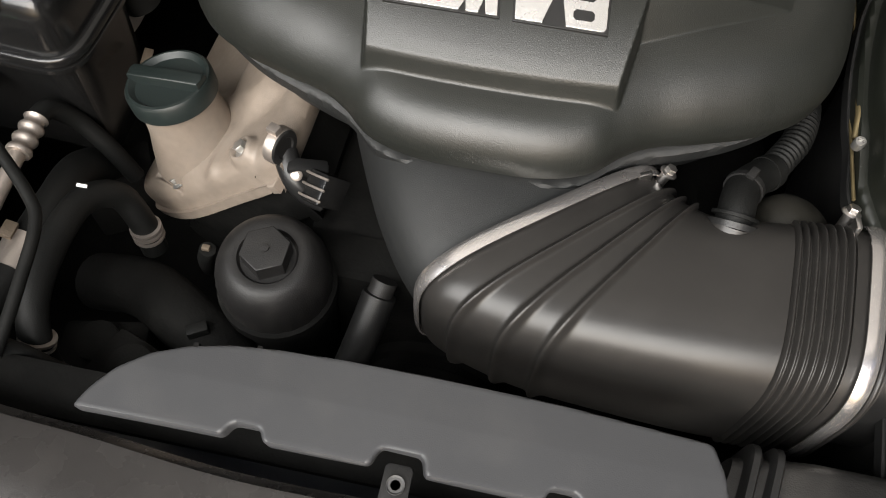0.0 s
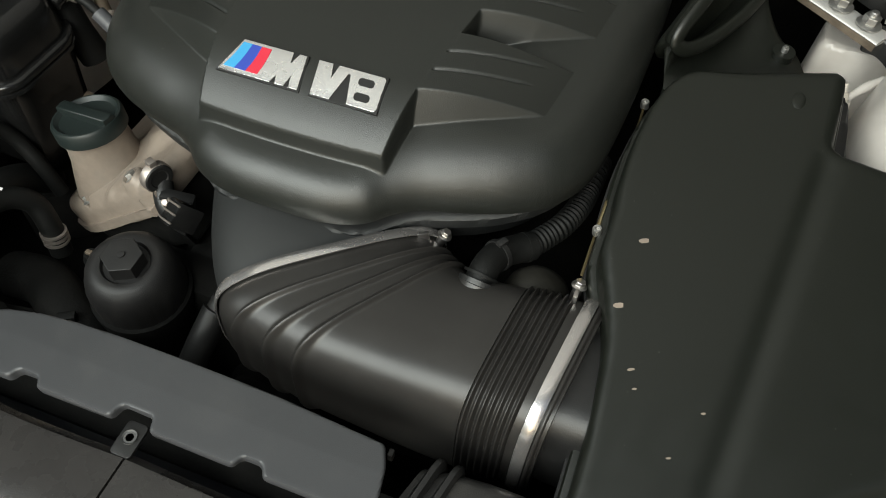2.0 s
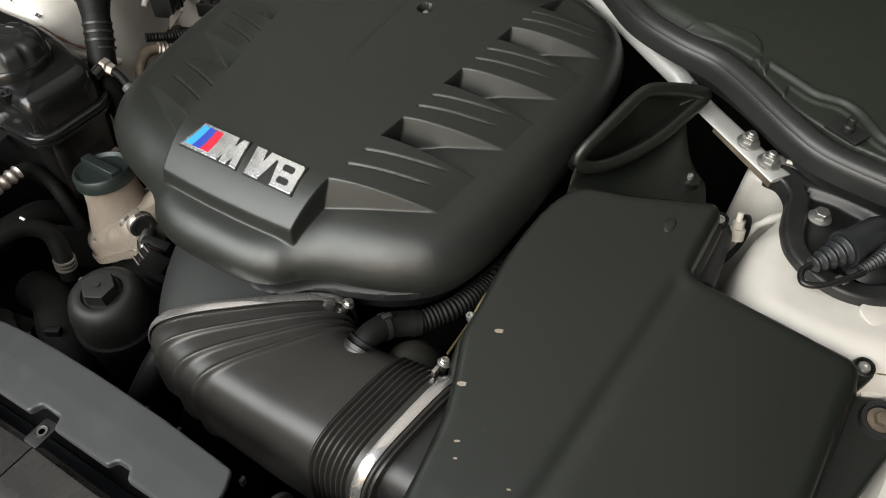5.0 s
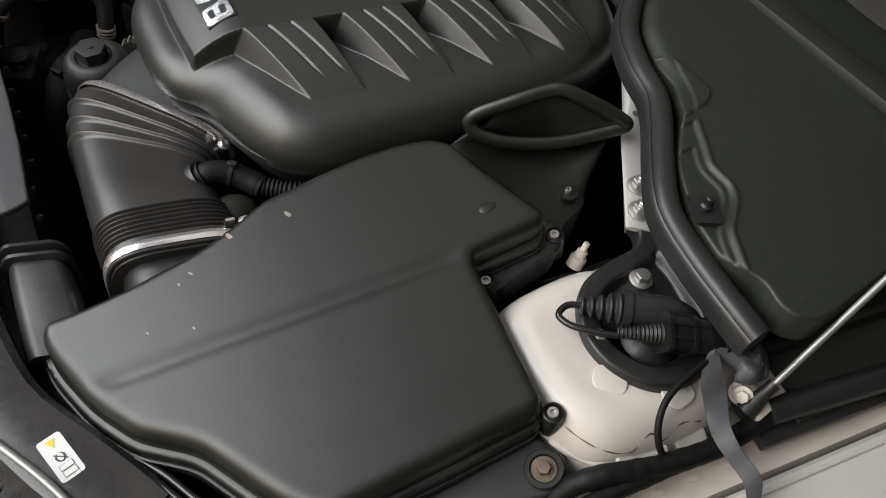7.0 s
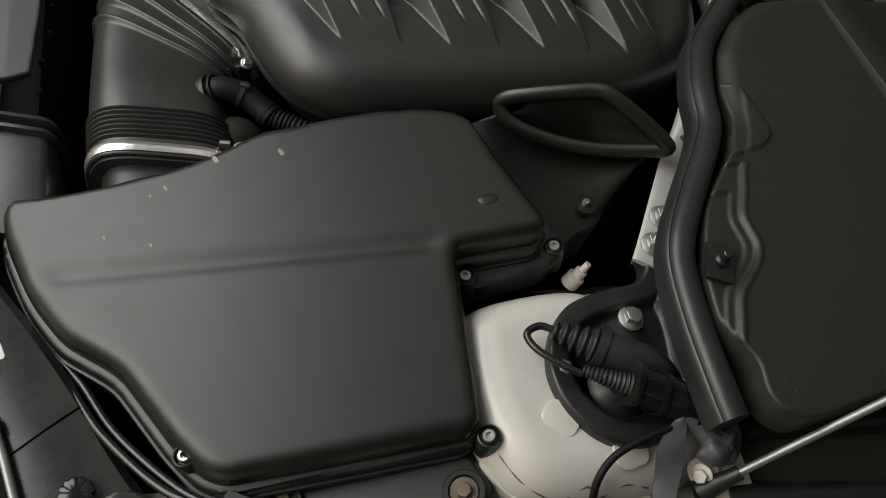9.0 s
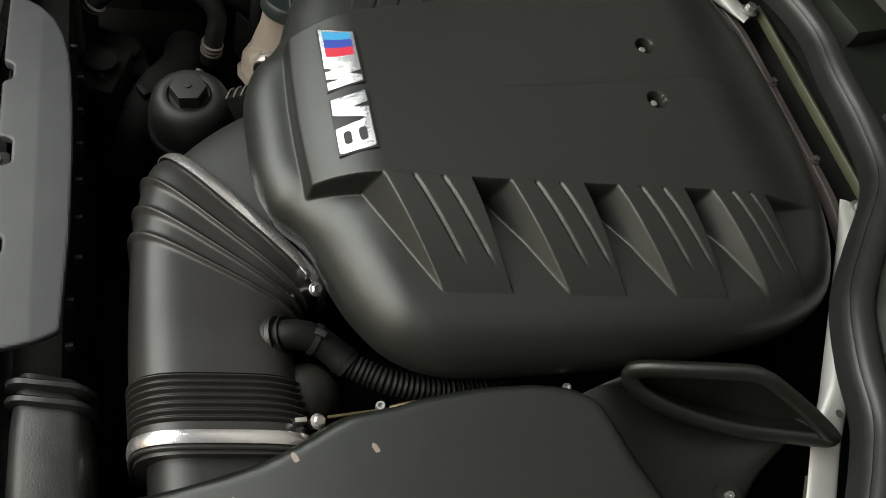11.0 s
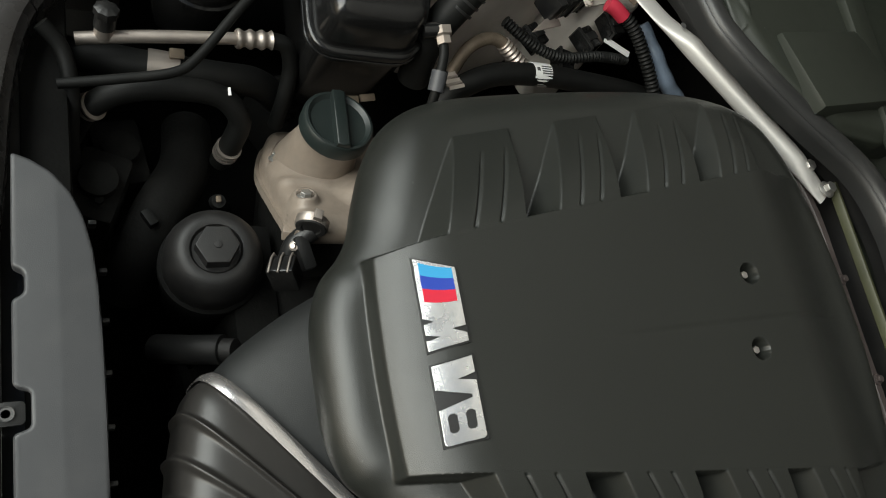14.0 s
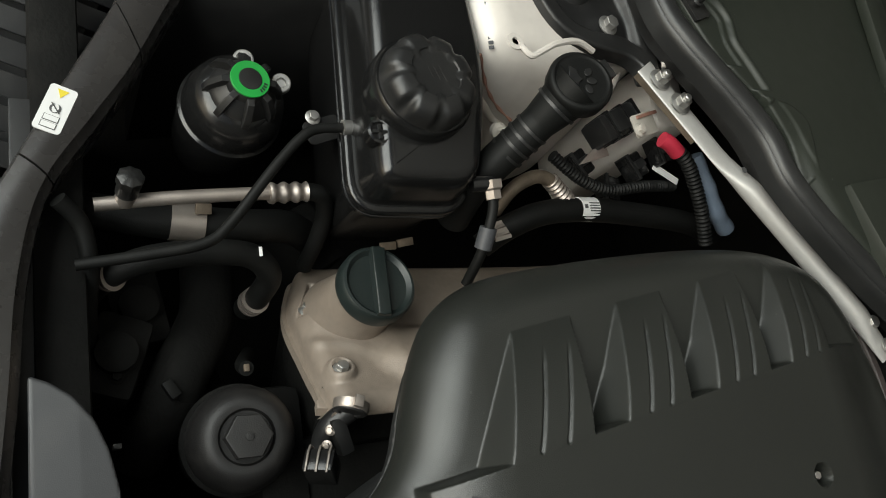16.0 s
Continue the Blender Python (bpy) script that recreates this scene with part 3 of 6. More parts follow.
def head_height(x, y, d):
    z = -shoulder(d, 0.016)
    z += 0.010 * (1 - smooth(0.032, 0.060, np.hypot(x + 0.030, y + 0.215)))
    z += 0.013 * (1 - smooth(0.020, 0.046, np.hypot(x - 0.038, (y + 0.165) * 0.8)))
    along, across = (x + 0.037) * -0.885 + (y + 0.260) * 0.466, (x + 0.037) * 0.466 + (y + 0.260) * 0.885
    z -= 0.006 * smooth(-0.010, -0.006, along) * (1 - smooth(0.040, 0.044, along)) * (1 - smooth(0.0055, 0.0085, np.abs(across)))
    z += 0.007 * (1 - smooth(0.011, 0.016, np.hypot(x - 0.050, y + 0.254)))
    z -= 0.005 * (1 - smooth(0.0075, 0.009, np.hypot(x - 0.050, y + 0.254)))
    z += 0.003 * np.exp(-((x - 0.012 - 0.35 * (y + 0.26)) / 0.007) ** 2) * (1 - smooth(-0.235, -0.2, y))
    return z


bm = moulded(ccw([(p.x, p.y) for p in HEADLINE]), head_height, 0.0016, 0.022, -0.002)
for v in bm.verts:
    if v.co.z < -0.018 and v.co.x > 0.055:
        v.co.x -= 0.020
bm.transform(TILT45)
part("cover", bm, CAST, head, sharp=60)
HEADRIM = [(x - 0.026 * max(0, min(1, (x + 0.05) / 0.1)), y) for x, y in ccw([(p.x, p.y) for p in HEADLINE])]
part("flange", prism(grown(HEADRIM, 0.005), 0.010, TILT45 @ Matrix.Translation((0, 0, -0.026)), 0.002), CAST, head)
part("gasket_side", prism(grown(HEADRIM, -0.006), 0.05, TILT45 @ Matrix.Translation((0, 0, -0.037)), 0.002), GRIMESHADE, head)
NK = Matrix.Translation((-0.268, 0.292, 0.748)) @ pose(0, 0, 0, -2, -8, 0)
part("filler_neck", lathe([(0.046, -0.07), (0.040, -0.045), (0.0355, -0.028), (0.0335, -0.012), (0.0335, 0.0), (0.001, 0.0)], NK, 32), CAST, head)
for at in ((-0.197, 0.256, 0.738), (-0.268, 0.251, 0.679)):
    bolt(head, at, (-0.59, 0, 0.81), 0.012, ZINC)
fill = thing("oil_filler_cap", "dark green-black plastic oil filler cap with a raised grip bar", "oil cap", (-0.268, 0.292, 0.748))
CP = NK @ pose(0, 0, 0, 0, 0, -6)
part("cap", lathe([(0.034, 0.0), (0.0375, 0.002), (0.0375, 0.016), (0.0355, 0.019), (0.033, 0.0195), (0.029, 0.0155), (0.001, 0.0155)], CP, 48), CAP, fill)
bm = prism([(-0.034, -0.0068), (0.034, -0.0068), (0.0345, 0), (0.034, 0.0068), (-0.034, 0.0068), (-0.0345, 0)], 0.010, CP @ Matrix.Translation((0, 0, 0.0250)), 0.0022)
part("grip", bm, CAP, fill)

# camshaft actuator and plug in front of the head cover
act = thing("camshaft_actuator", "black solenoid with a silver ring beside the head cover", "solenoid", (-0.16, 0.25, 0.73))
AX = aim((-0.1607, 0.2512, 0.759), (0.93, -0.36, 0.05))
part("ring", lathe([(0.0125, -0.005), (0.0160, -0.005), (0.0160, 0.002), (0.0150, 0.0035), (0.0118, 0.0035), (0.0110, 0.001), (0.0110, -0.004)], AX, 32), PIPE, act)
part("bore", lathe([(0.0086, -0.004), (0.0150, -0.004), (0.0150, 0.0042), (0.0140, 0.0052), (0.0098, 0.0052), (0.0086, 0.004)], AX, 28), BLACK, act)
part("core", lathe([(0.001, -0.003), (0.0088, -0.003), (0.0088, 0.0008), (0.006, 0.0012), (0.001, 0.0012)], AX, 24), CAST, act)
part("ear", box(0.008, 0.006, 0.010, AX @ pose(0.0, 0.018, -0.002), 0.001), PIPE, act)
part("body", tube([AX @ Vector((0.004, -0.013, -0.002)), (-0.150, 0.240, 0.735), (-0.138, 0.236, 0.722), (-0.125, 0.236, 0.715)], 0.0105, 18), BLACK, act)
part("flange", box(0.034, 0.014, 0.018, pose(-0.140, 0.246, 0.738, 0, 15, 18), 0.004), BLACK, act)
for p in ((-0.145, 0.236, 0.744), (-0.133, 0.234, 0.736)):
    bolt(act, p, (0.2, -0.6, 0.75), 0.0065, PIPE)
plug = thing("sensor_plug", "small black connector with a bright wire clip", "connector", (-0.114, 0.222, 0.745))
M0 = aim((-0.1155, 0.2216, 0.752), (-0.45, -0.45, 0.8), 25)
part("housing", box(0.020, 0.026, 0.030, M0, 0.003), GLOSS, plug)
for k in (-0.009, 0, 0.009):
    part("clip_wire", tube([M0 @ Vector((-0.0115, k, -0.012)), M0 @ Vector((-0.0115, k, 0.015)), M0 @ Vector((0.0115, k, 0.015))], 0.0011, 6, 3), PIPE, plug)


# ---- air filter box with its snorkel ----
LID = [(0.296, 0.040), (0.299, 0.069), (0.299, 0.12), (0.293, 0.190), (0.282, 0.226), (0.274, 0.246), (0.2685, 0.262), (0.2690, 0.300), (0.2665, 0.316), (0.2665, 0.356), (0.2730, 0.405), (0.2820, 0.432), (0.296, 0.450),
       (0.420, 0.491), (0.430, 0.484), (0.429, 0.412), (0.436, 0.408), (0.580, 0.397), (0.588, 0.388), (0.583, 0.206), (0.574, 0.190), (0.548, 0.170), (0.478, 0.130),
       (0.460, 0.110), (0.440, 0.086), (0.395, 0.058), (0.340, 0.038), (0.31, 0.034)]


def softened(pts, r, n=4):
    """An outline with its corners cut round by about r."""
    out, k = [], len(pts)
    for i in range(k):
        a, b, c = (Vector(pts[(i + j) % k]) for j in (-1, 0, 1))
        u, v = a - b, c - b
        q = min(r, u.length * 0.45, v.length * 0.45)
        p0, p2 = b + u.normalized() * q, b + v.normalized() * q
        for j in range(n + 1):
            t = j / n
            w = p0 * (1 - t) ** 2 + b * 2 * t * (1 - t) + p2 * t * t
            out.append((w.x, w.y))
    return out


def lid_plane(x, y):
    return 0.849 + 0.25 * (y - 0.276)


def lid_height(x, y, d):
    z = lid_plane(x, y) - shoulder(d, 0.007 + 0.006 * smooth(0.30, 0.35, x))
    line = 0.385 + 0.12 * (y - 0.07)
    z -= 0.0030 * np.exp(-((x - line) / 0.009) ** 2) * smooth(0.0, 0.03, d)
    z -= 0.03 * np.clip(x - line, 0, 1)
    return z


abx = thing("air_filter_box", "matt black plastic air filter box with faint crease and scuffs", "air filter box", (0.43, 0.25, 0.62))
lid = part("lid", moulded(ccw(softened(LID, 0.02)), lid_height, 0.004, 0.022), AIRBOX, abx, sharp=50)
edge = ccw(grown(ccw(softened(LID, 0.02)), 0.006))
part("lid_flange", moulded(edge, lambda x, y, d: lid_plane(x, y) - 0.026 - 0.03 * np.clip(x - 0.40, 0, 1) - shoulder(d, 0.003), 0.0028, 0.011), AIRBOX, abx)
part("lower_flange", moulded(ccw(grown(edge, 0.002)), lambda x, y, d: lid_plane(x, y) - 0.040 - 0.03 * np.clip(x - 0.40, 0, 1), 0.004, 0.010), BLACK, abx)
part("lower_box", moulded(ccw(grown(ccw(softened(LID, 0.03)), -0.004)), lambda x, y, d: lid_plane(x, y) - 0.046 + 0 * x, 0.012, 0.20, 0.02), BLACK, abx)
# ledge in the notch of the lid
part("ledge", moulded(ccw(softened([(0.40, 0.40), (0.452, 0.405), (0.452, 0.432), (0.446, 0.50), (0.43, 0.52), (0.40, 0.51)], 0.008)),
                      lambda x, y, d: lid_plane(x, y) - 0.044 - shoulder(d, 0.004), 0.004, 0.03), BLACK, abx)
for at in ((0.428, 0.507, 0.862), (0.444, 0.421, 0.848), (0.590, 0.403, 0.856), (0.556, 0.178, 0.806)):
    part("screw_boss", lathe([(0.011, -0.03), (0.0105, -0.004), (0.0095, -0.002), (0.001, -0.002)], aim(at, (0, -0.24, 1)), 18), AIRBOX, abx)
    part("boss_collar", lathe([(0.0072, -0.004), (0.0072, 0.002), (0.0080, 0.0035), (0.0092, 0.003), (0.0102, -0.002), (0.0108, -0.012)], aim(at, (0, -0.24, 1)), 22), AIRBOX, abx)
    socket_screw(abx, at, (0, -0.24, 1))
for x, y, r in ((0.300, 0.276, 0.005), (0.295, 0.218, 0.005), (0.316, 0.173, 0.003), (0.373, 0.159, 0.002), (0.357, 0.121, 0.002), (0.322, 0.160, 0.002)):
    bm = prism([(a * (1 + 0.35 * noise.noise((a * 900, b * 900, x * 50))), b * 0.4 * (1 + 0.5 * noise.noise((a * 700, b * 700, y * 90)))) for a, b in ngon(9, r)], 0.0006,
               Matrix.Translation((x, y, lid_plane(x, y) + 0.0003)) @ pose(0, 0, 0, 14, 0, 25))
    part("scuff", bm, CAST, lid, "pale scuff mark")

part("raised_mark", loft([[Vector((0.391, 0.444, lid_plane(0.391, 0.444))) + Vector((math.cos(q) * 0.0062 * w, math.sin(q) * 0.0098 * w, math.sin(q) * 0.00245 * w + h)) for q in (math.tau * j / 28 for j in range(28))]
                          for w, h in ((1.0, -0.0006), (0.90, 0.0000), (0.75, 0.0006), (0.5, 0.0010), (0.25, 0.0012), (0.02, 0.0012))]), AIRBOX, lid, "small raised oval mark")

snork = thing("air_snorkel", "black plastic air intake funnel with a rolled oblique rim", "air intake", (0.34, 0.54, 0.80))
RIM = [(0.2785, 0.4855, 0.8885), (0.2800, 0.4920, 0.9000), (0.2880, 0.510, 0.9125), (0.298, 0.536, 0.927), (0.306, 0.558, 0.937), (0.312, 0.568, 0.940), (0.322, 0.580, 0.938), (0.340, 0.603, 0.930), (0.356, 0.622, 0.921), (0.360, 0.627, 0.915),
       (0.3565, 0.618, 0.9085), (0.3465, 0.594, 0.897), (0.3355, 0.568, 0.887), (0.3205, 0.539, 0.880), (0.3050, 0.5130, 0.8775), (0.2890, 0.4925, 0.8795)]
rim = curve(RIM, 4, True)
mid = sum(rim, Vector()) / len(rim)


def around(scale, shift):
    return [mid + (p - mid) * scale + Vector(shift) for p in rim]


FACE = Vector((0.72, -0.55, 0.33)).normalized()


def behind(scale, depth, drop=0.0, shift=(0, 0, 0)):
    return around(scale, -FACE * depth + Vector((0, 0, -drop)) + Vector(shift))


BASE = [(0.285, 0.455), (0.281, 0.475), (0.284, 0.505), (0.293, 0.535), (0.303, 0.560), (0.310, 0.575), (0.320, 0.588), (0.334, 0.602), (0.347, 0.611), (0.358, 0.609),
        (0.371, 0.594), (0.384, 0.580), (0.397, 0.568), (0.407, 0.541), (0.424, 0.503), (0.350, 0.474)]
low = curve([(x, y, 0.856 - 0.10 * max(0, x - 0.33)) for x, y in BASE], 4, True)
body = [behind(1.0, -0.001), behind(1.035, 0.0), behind(1.055, 0.003), behind(1.05, 0.008), behind(1.0, 0.013), behind(0.95, 0.018, 0.006), behind(0.90, 0.022, 0.018, (0.004, -0.004, 0))]
for k in (0.3, 0.6, 0.82):
    body.append([Vector((*p.lerp(q, k ** 0.7).to_2d(), p.z + (q.z - p.z) * k ** 1.25)) for p, q in zip(body[6], low)])
body.append(low)
body.append([p - Vector((0, 0, 0.06)) for p in low])
inner = [behind(1.0, -0.001), behind(0.95, 0.0), behind(0.915, 0.005), behind(0.87, 0.020, 0.010, (-0.004, -0.008, 0)), behind(0.80, 0.026, 0.020, (-0.006, -0.014, 0)), behind(0.66, 0.030, 0.030, (-0.006, -0.020, 0)), behind(0.42, 0.032, 0.036, (-0.004, -0.022, 0))]
bm = loft(body, False)
loft(inner, False, bm)
bm.faces.new([v for v in bm.verts if any((v.co - p).length < 1e-7 for p in inner[-1])])
bmesh.ops.remove_doubles(bm, verts=bm.verts, dist=1e-6)
part("funnel", bm, AIRBOX, snork, sharp=60)
rows = []
for i, p in enumerate(rim):
    d = (rim[(i + 1) % len(rim)] - rim[i - 1]).normalized()
    e = FACE.cross(d).normalized()
    rows.append([p + 0.0076 * math.cos(q) * e + 0.0046 * math.sin(q) * FACE for q in (math.tau * j / 12 for j in range(12))])
part("rolled_rim", loft(rows + rows[:1], False), AIRBOX, snork, sharp=70)
part("screw_boss", lathe([(0.011, -0.03), (0.011, -0.003), (0.001, -0.003)], aim((0.381, 0.556, 0.863), (0, -0.1, 1)), 18), AIRBOX, snork)
socket_screw(snork, (0.381, 0.556, 0.861), (0, -0.1, 1), 0.0034)

# air duct from the grille to the box
duct = thing("grille_air_duct", "worn dark plastic air duct with ribbed collar by the filter box", "air duct", (0.25, 0.04, 0.70))


def duct_ring(x, w, top, y=0.045, low=0.68):
    return [Vector((x + 0.25 * (0.05 + py), y + py * w / 0.06, (top + low) / 2 + pz * (top - low) / 0.06)) for py, pz in rounded(0.06, 0.06, 0.014, 4)]


part("duct", loft([duct_ring(0.175, 0.05, 0.775), duct_ring(0.20, 0.055, 0.782), duct_ring(0.225, 0.058, 0.785), duct_ring(0.27, 0.06, 0.782), duct_ring(0.31, 0.062, 0.77)]), DUCT, duct)
for x in (0.182, 0.196):
    part("collar", loft([duct_ring(x, 0.060, 0.785), duct_ring(x + 0.002, 0.066, 0.789), duct_ring(x + 0.006, 0.066, 0.789), duct_ring(x + 0.008, 0.060, 0.785)]), BLACK, duct)


# ---- front: shroud panel, front trim, tabs ----
SHROUD = [(-0.203, 0.005), (-0.109, 0.0045), (-0.105, 0.0125), (-0.088, 0.0125), (-0.084, 0.0045), (-0.022, 0.0045), (-0.018, 0.0155), (0.007, 0.0155), (0.010, 0.0045), (0.076, 0.0045), (0.080, 0.0125),
          (0.095, 0.0125), (0.099, 0.0045), (0.179, 0.0045), (0.178, 0.022), (0.175, 0.040), (0.168, 0.056), (0.08, 0.0615), (0.0, 0.063), (-0.05, 0.0625), (-0.09, 0.061), (-0.12, 0.0585), (-0.147, 0.053),
          (-0.168, 0.045), (-0.186, 0.032), (-0.197, 0.018)]
shr = thing("radiator_shroud_panel", "grey-black satin plastic radiator cover panel with rounded end and notches", "cover panel", (0, 0.035, 0.76))
part("panel", moulded(ccw(softened(SHROUD, 0.0035, 3)), lambda x, y, d: 0.816 - 0.35 * np.clip(-x - 0.05, 0, 1) ** 2 - 0.06 * np.clip(0.035 - y, 0, 1) - shoulder(d, 0.0020), 0.0013, 0.006, 0.001), PANEL, shr)
for k in range(9):
    x = -0.15 + 0.04 * k
    part("clip_pin", box(0.004, 0.006, 0.010, pose(x, 0.066 if abs(x) < 0.11 else 0.060, 0.789), 0.001), BLACK, shr)

IN = [(0, -0.008), (0.1, -0.008), (0.196, 0.0), (0.277, 0.006), (0.35, 0.022), (0.414, 0.060), (0.465, 0.090), (0.553, 0.136), (0.612, 0.176)]
OUT = [(0, -0.085), (0.1, -0.085), (0.196, -0.080), (0.29, -0.066), (0.376, -0.036), (0.446, -0.002), (0.508, 0.034), (0.584, 0.060), (0.655, 0.105)]


OUTR = [(0, -0.085), (0.1, -0.085), (0.196, -0.074), (0.29, -0.044), (0.373, -0.004), (0.446, 0.032), (0.523, 0.071), (0.59, 0.10), (0.655, 0.135)]


def trim_strip(a, b, side):
    """One length of the front trim between the shares a and b of the line from the middle to a wing."""
    i, o = curve([(x, y, 0) for x, y in IN], 10), curve([(x, y, 0) for x, y in (OUT if side > 0 else OUTR)], 10)
    rings = []
    n = len(i) - 1
    for k in range(25):
        s = (a + (b - a) * k / 24) * n
        j = min(int(s), n - 1)
        p, q = i[j].lerp(i[j + 1], s - j), o[j].lerp(o[j + 1], s - j)
        z = 0.80 - 0.06 * p.x
        w = (q - p)
        u = w.normalized()
        sec = [(p, z - 0.045), (p, z - 0.009), (p + u * 0.002, z - 0.007), (p + u * 0.005, z - 0.0030), (p + u * 0.0065, z - 0.0006), (p + u * 0.009, z), (p + w * 0.5, z + 0.001),
               (q - u * 0.008, z - 0.001), (q - u * 0.003, z - 0.003), (q, z - 0.009), (q + u * 0.01, z - 0.06), (p + w * 0.5, z - 0.06)]
        rings.append([Vector((side * c.x, c.y, h)) for c, h in sec])
    return loft(rings)


trim = thing("front_trim_panel", "dark grey-brown satin plastic panel across the nose of the car, in sections", "front panel", (0, -0.03, 0.74))
for a, b, s in ((0.0, 0.514, 1), (0.558, 0.786, 1), (0.789, 1, 1), (0.0, 0.513, -1), (0.516, 0.773, -1), (0.776, 1, -1)):
    if s == 1 and a == 0.0:
        part("section", trim_strip(0.0, 0.786, 1), TRIM, trim)
    elif s == 1 and a == 0.558:
        continue
    else:
        part("section", trim_strip(a + (0.004 if a == 0 else 0), b, s), TRIM, trim)
tab = part("tab", prism(rounded(0.0165, 0.026, 0.003), 0.003, Matrix.Translation((-0.006, -0.001, 0.800)), 0.0005), BLACK, trim)
part("tab_eye", lathe([(0.0045, 0), (0.0055, 0.001), (0.0055, -0.001), (0.003, -0.001), (0.003, 0)], Matrix.Translation((-0.006, 0.0, 0.8008)), 18), INK, tab)
part("gap_floor", box(0.9, 0.05, 0.02, pose(0, 0.02, 0.725), 0.002), BLACK, trim)

# stickers on the front trim
for s, at in ((1, (0.427, 0.026)), (-1, (-0.420, 0.028))):
    st = thing("warning_sticker", "small white sticker with a yellow warning triangle and pictograms", "sticker", (at[0], at[1], 0.776), "warning stickers")
    M = pose(at[0], at[1], 0.80 - 0.06 * abs(at[0]) + 0.0022, 0, s * 3.4, 18 if s == 1 else -21)
    part("label", prism(rounded(0.044, 0.021, 0.003), 0.0012, M, 0), LABEL, st)
    up = Matrix.Translation((0, 0, 0.0004))
    part("triangle", prism([(-0.0185, -0.0044), (-0.0105, 0.0), (-0.0185, 0.0044)], 0.0005, M @ up, 0), YELLOW, st)
    part("pictogram_disc", prism(ngon(14, 0.0044), 0.0005, M @ up, 0), INK, st)
    part("pictogram_core", prism(ngon(14, 0.0040, squash=0.62), 0.0005, M @ up @ up, 0), LABEL, st)
    part("pictogram_slash", prism([(-0.0045, -0.0040), (-0.0036, -0.0045), (0.0045, 0.0040), (0.0036, 0.0045)], 0.0005, M @ up @ up @ up, 0), INK, st)
    for x in (0.010, 0.0165):
        part("pictogram_page", prism([(x - 0.003, -0.006), (x + 0.0025, -0.006), (x + 0.0025, 0.006), (x - 0.003, 0.006)], 0.0005, M @ up, 0), INK, st)
        part("pictogram_blank", prism([(x - 0.0025, -0.0054), (x + 0.002, -0.0054), (x + 0.002, 0.0054), (x - 0.0025, 0.0054)], 0.0005, M @ up @ up, 0), LABEL, st)

rod = thing("hood_release_rod", "thin bright rod with a black clip beside the front trim", "rod", (0.5, 0.03, 0.75))
part("rod", tube([(0.38, -0.028, 0.784), (0.446, 0.012, 0.780), (0.508, 0.040, 0.776), (0.584, 0.062, 0.771), (0.66, 0.095, 0.765)], 0.0036, 12), STRUTROD, rod)
part("clip", tube([(0.498, 0.036, 0.7765), (0.508, 0.040, 0.776)], 0.0056, 12, 2), BLACK, rod)
grille = thing("nose_grille", "black ribbed plastic grille in front of the trim", "grille", (0, -0.12, 0.66))
for s in (1, -1):
    part("louvre_panel", moulded(ccw([(s * x, y) for x, y in ((0.0, -0.22), (0.35, -0.20), (0.62, -0.06), (0.70, 0.06), (0.66, 0.10), (0.50, 0.03), (0.38, -0.03), (0.0, -0.07))]),
                          lambda x, y, d: 0.690 - 0.06 * np.abs(x) - 0.15 * np.clip(-0.08 - y, 0, 1), 0.012, 0.06), BLACK, grille)
    for k in range(9):
        x = 0.40 + 0.030 * k
        part("slat", box(0.022, 0.16, 0.004, pose(s * x, -0.075 + 0.55 * (x - 0.40), 0.725 - 0.06 * x, -6, -s * 24, s * 18), 0.0012), BLACK, grille)
knob = thing("adjuster_knob", "black knurled plastic adjuster knob on the front trim", "knob", (0.566, 0.086, 0.766))
part("grip", lathe([(0.013, 0), (0.013, 0.006), (0.011, 0.0075), (0.001, 0.0075)], pose(0.563, 0.097, 0.768), 40, wobble=lambda a, z: 1 + 0.06 * math.sin(12 * a)), GLOSS, knob)
part("end_pad", moulded(ccw(softened([(0.560, 0.128), (0.585, 0.080), (0.640, 0.105), (0.648, 0.150), (0.632, 0.184), (0.608, 0.190), (0.588, 0.178), (0.572, 0.150)], 0.018)),
                        lambda x, y, d: 0.7685 - shoulder(d, 0.004), 0.0025, 0.03), TRIM, trim)
part("seam_band", prism([(0.484, 0.092), (0.496, 0.034), (0.506, 0.037), (0.495, 0.098)], 0.010, Matrix.Translation((0, 0, 0.7745)) @ pose(0, 0, 0, 0, 2, 0), 0.001), TRIM, trim)
for at in ((0.596, 0.117, 0.7685), (0.608, 0.156, 0.7685)):
    bolt(trim, at, (0, 0, 1), 0.014, BLACK)


